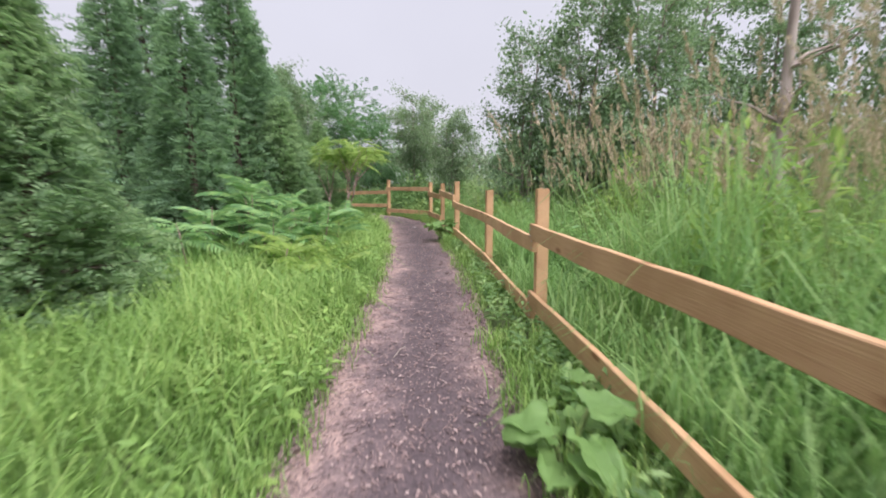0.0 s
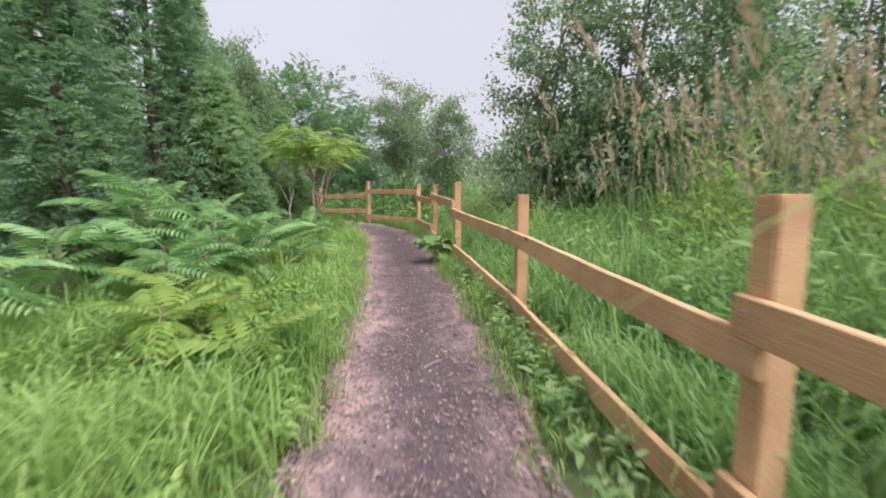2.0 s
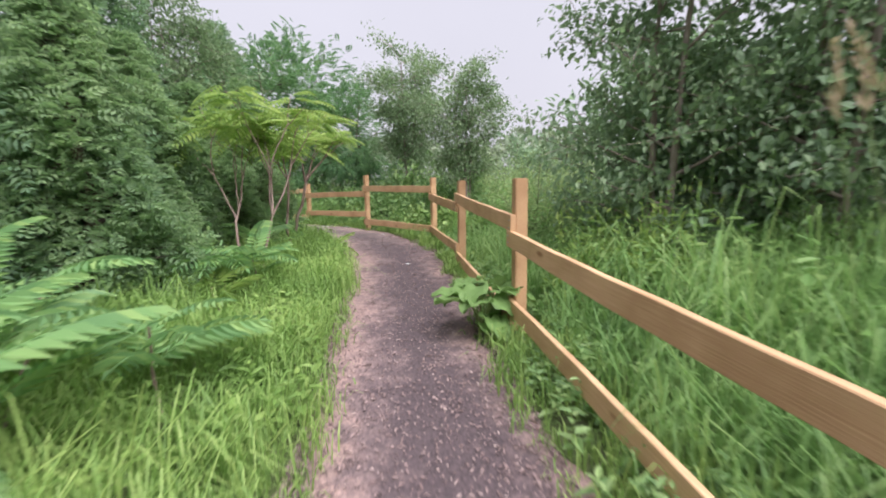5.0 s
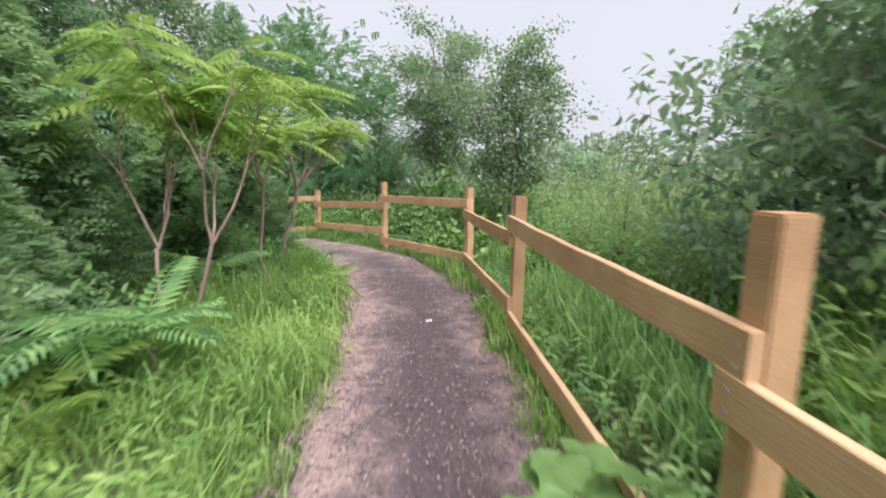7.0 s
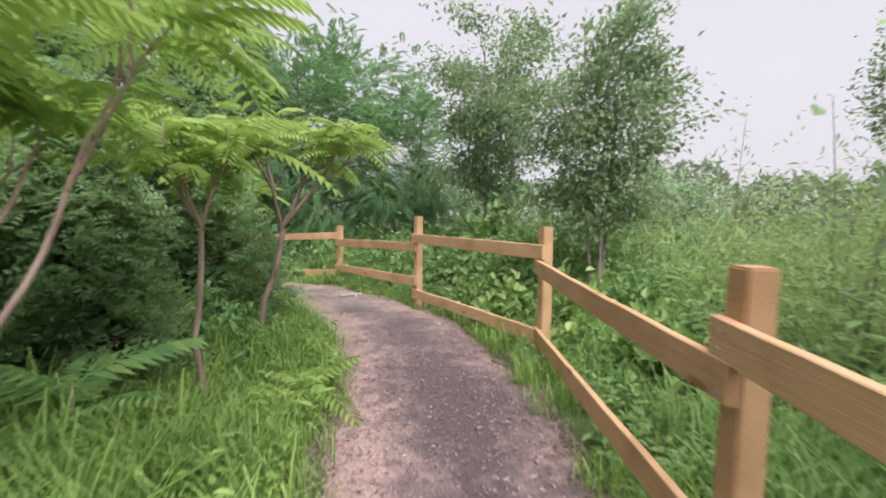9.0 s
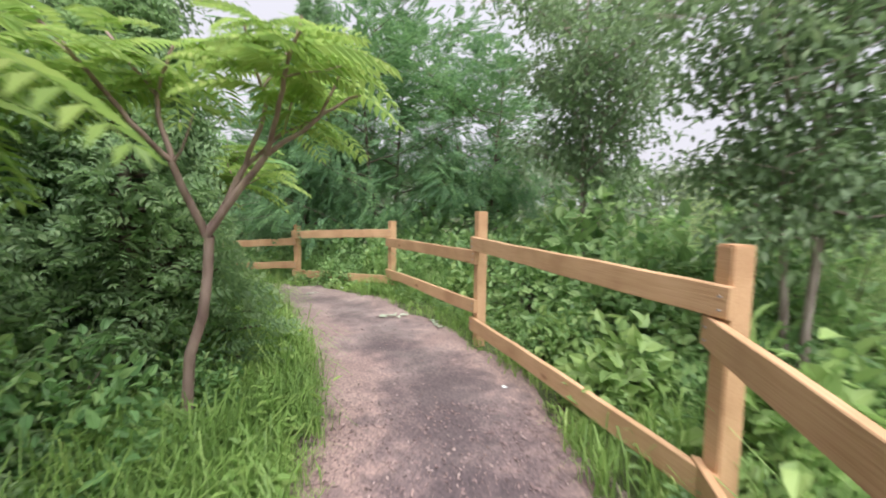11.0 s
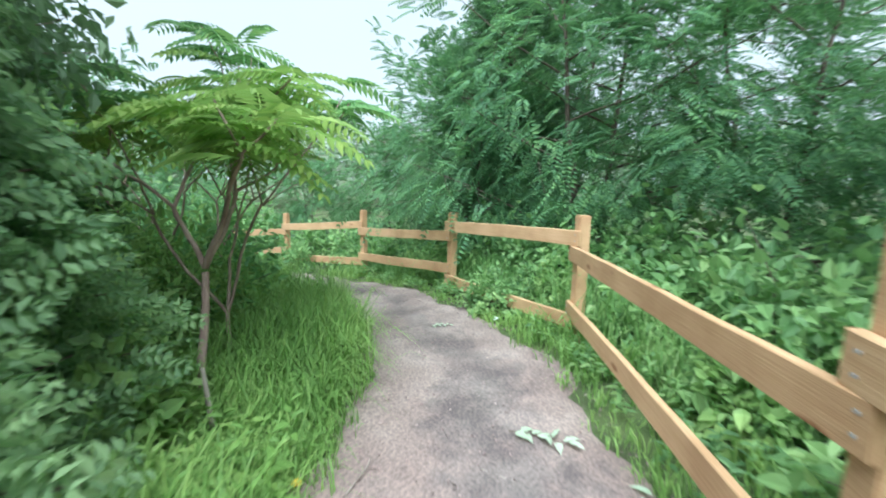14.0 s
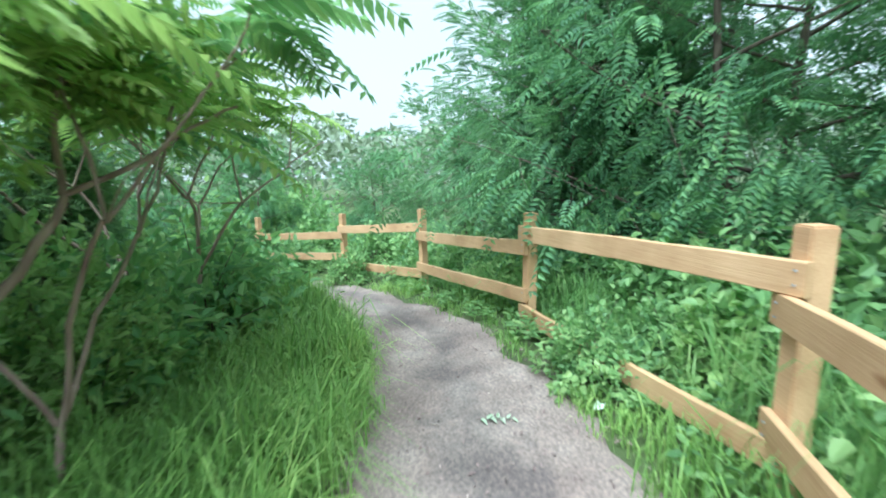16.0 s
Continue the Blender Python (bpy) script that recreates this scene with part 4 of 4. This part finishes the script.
# ---- mulch chips and litter on the trail ----
def chips():
    rng = np.random.default_rng(131)
    n = 52000
    s = 5.5 + np.where(rng.uniform(0, 1, n) < 0.85, 15.5, 22.5) * rng.uniform(0, 1, n) ** 1.2
    a, b_ = edge_at(s)
    u = rng.beta(0.36, 0.36, n)[:, None] * 1.06 - 0.03
    q = a * (1 - u) + b_ * u
    p = np.concatenate([q, (ground_z(q[:, 0], q[:, 1]) + 0.02 + 0.03 * (u[:, 0] - 0.5) ** 2)[:, None]], 1)
    az = rng.uniform(0, 2 * np.pi, n)
    d = np.stack([np.cos(az), np.sin(az), rng.normal(0.1, 0.15, n)], 1)
    g = Geo()
    L = rng.gamma(2.2, 0.006, n) + 0.007
    leaves(g, p, d, rng.normal(0, 0.2, (n, 3)) + [0, 0, 1], L, np.minimum(L * 0.5, 0.014), 0.2, 0.1, 0.5)
    ob = new("wood_chips", g.mesh("wood_chips", CHIP))
    tagged(ob, "scattered pale wood chips and straw on the footpath", "mulch", kind="stuff")


chips()


def scrap(x, y, size, seed, label):
    rng = np.random.default_rng(seed)
    g = Geo()
    m = 5
    X, Y = np.meshgrid(np.linspace(-1, 1, m), np.linspace(-0.7, 0.7, m), indexing="ij")
    Z = 0.25 * np.sin(X * 3 + seed) * np.cos(Y * 4) + rng.normal(0, 0.08, X.shape)
    Z -= Z.min()
    k = (np.arange(m - 1)[:, None] * m + np.arange(m - 1)[None, :]).ravel()
    quad = np.stack([k, k + m, k + m + 1, k + 1], 1)
    g.add(np.stack([X, Y, Z], -1) * size, np.concatenate([quad[:, [0, 1, 2]], quad[:, [0, 2, 3]]]))
    ob = new("paper_scrap", g.mesh("paper_scrap", PAPER))
    ob.location = (x, y, float(ground_z(x, y)) + 0.018)
    ob.rotation_euler = (0, 0, seed)
    tagged(ob, label, "litter", "litter on the trail")


scrap(-0.79, 11.85, 0.03, 1, "crumpled pale scrap of paper lying on the path")
scrap(-4.85, 18.0, 0.04, 2, "crumpled white scrap of paper at the path edge")
scrap(-1.55, 15.2, 0.02, 3, "small pale scrap of paper on the mulch")


def sprig(x, y, turn, n, seed, size=1.0):
    """A torn-off twig lying on the path, its wilted leaves showing their pale undersides."""
    rng = np.random.default_rng(seed)
    e = thing("fallen_sprig", "torn-off sprig with wilted pale green leaves on the path", "sprig", "fallen sprigs on the trail")
    e.location = (x, y, float(ground_z(x, y)) + 0.022)
    e.rotation_euler = (0, 0, turn)
    e.scale = (size, size, size)
    g, c = Geo(), Geo()
    tube(g, [(-0.16, 0, 0.004), (0, 0.01, 0.012), (0.16, -0.01, 0.006)], [0.004, 0.003, 0.002], 5)
    part("twig", g.mesh("twig", BARK, True), None, e)
    p = np.stack([np.linspace(-0.12, 0.16, n), rng.normal(0, 0.01, n), np.full(n, 0.012)], 1)
    az = np.where(np.arange(n) % 2 > 0, 1.0, -1.0) * rng.uniform(0.4, 1.3, n)
    ovate(c, p, np.stack([np.cos(az), np.sin(az), rng.uniform(0, 0.35, n)], 1), np.tile([0, 0, 1.0], (n, 1)) + rng.normal(0, 0.25, (n, 3)), rng.uniform(0.07, 0.11, n), rng.uniform(0.03, 0.045, n))
    part("foliage", c.mesh("foliage", WILTED), None, e)


sprig(-3.28, 16.62, 0.5, 11, 211)
sprig(-5.05, 17.42, 1.0, 7, 212, 0.6)
sprig(-2.62, 16.5, 2.1, 6, 213)


def stick(name, label, category, group, pts, radius, mat):
    g = Geo()
    tube(g, pts, np.linspace(radius, radius * 0.6, len(pts)), 6)
    tagged(new(name, g.mesh(name, mat, True)), label, category, group)


def lying(x, y, length, turn, seed):
    rng = np.random.default_rng(seed)
    d = np.array([math.cos(turn), math.sin(turn), 0])
    a = np.array([x, y, float(ground_z(x, y)) + 0.022])
    stick("twig", "thin pale broken twig lying on the footpath", "twig", "twigs on the trail", sway(rng, a, a + d * length, 5, 0.008), 0.004, PALE_BARK)


for i, (x, y, length, turn) in enumerate([(-3.55, 15.62, 0.25, 2.2), (-0.35, 2.9, 0.2, 1.2), (-0.2, 5.1, 0.16, 0.8), (-3.3, 16.2, 0.18, 0.4), (-5.2, 17.1, 0.14, 1.0), (-1.0, 9.9, 0.15, 2.6)]):
    lying(x, y, length, turn, 161 + i)
z0 = float(ground_z(-4.35, 15.3))
stick("cut_stem", "upright cut grey sapling stem in the grass", "stem", "", [(-4.35, 15.3, z0 - 0.05), (-4.37, 15.28, z0 + 0.2), (-4.42, 15.27, z0 + 0.42)], 0.018, PALE_BARK)


def dandelion(x, y, h):
    e = thing("dandelion", "small yellow dandelion flower in the grass at the path edge", "flower", "")
    e.location = (x, y, float(ground_z(x, y)))
    g = Geo()
    tube(g, [(0, 0, 0), (0.01, 0, h * 0.6), (0.015, 0.01, h)], [0.003, 0.003, 0.003], 5)
    part("stalk", g.mesh("stalk", STEM), None, e)
    c = Geo()
    az = np.arange(36) * 2.4
    d = np.stack([np.cos(az), np.sin(az), 0.2 + (np.arange(36) % 3) * 0.5], 1)
    leaves(c, np.tile([0.015, 0.01, h], (36, 1)), d, np.tile([0, 0, 1.0], (36, 1)), 0.024, 0.007)
    part("flower", c.mesh("flower", YELLOW), None, e)


dandelion(-3.62, 15.42, 0.14)


# ---- distant woods round the clearing ----
def far_woods():
    rng = np.random.default_rng(141)
    n = 40000
    az = rng.uniform(0, 2 * np.pi, n)
    dist = rng.uniform(34, 52, n)
    hill = np.array([5.0 + 1.6 * noise.noise((math.cos(a) * 6, math.sin(a) * 6, 1)) + 1.8 * noise.noise((math.cos(a) * 22, math.sin(a) * 22, 4)) for a in az]) * dist / 42
    z = hill * rng.uniform(0.0, 1.0, n) ** 0.6 - 0.3
    p = np.stack([np.cos(az) * dist - 1, np.sin(az) * dist + 9, z], 1)
    g = Geo()
    d = rng.normal(0, 1, (n, 3))
    leaves(g, p, d, rng.normal(0, 1, (n, 3)), rng.uniform(0.5, 1.0, n), rng.uniform(0.3, 0.55, n))
    ob = new("far_woods", g.mesh("far_woods", FAR))
    tagged(ob, "distant hazy green woods round the clearing", "woods", kind="stuff")


far_woods()
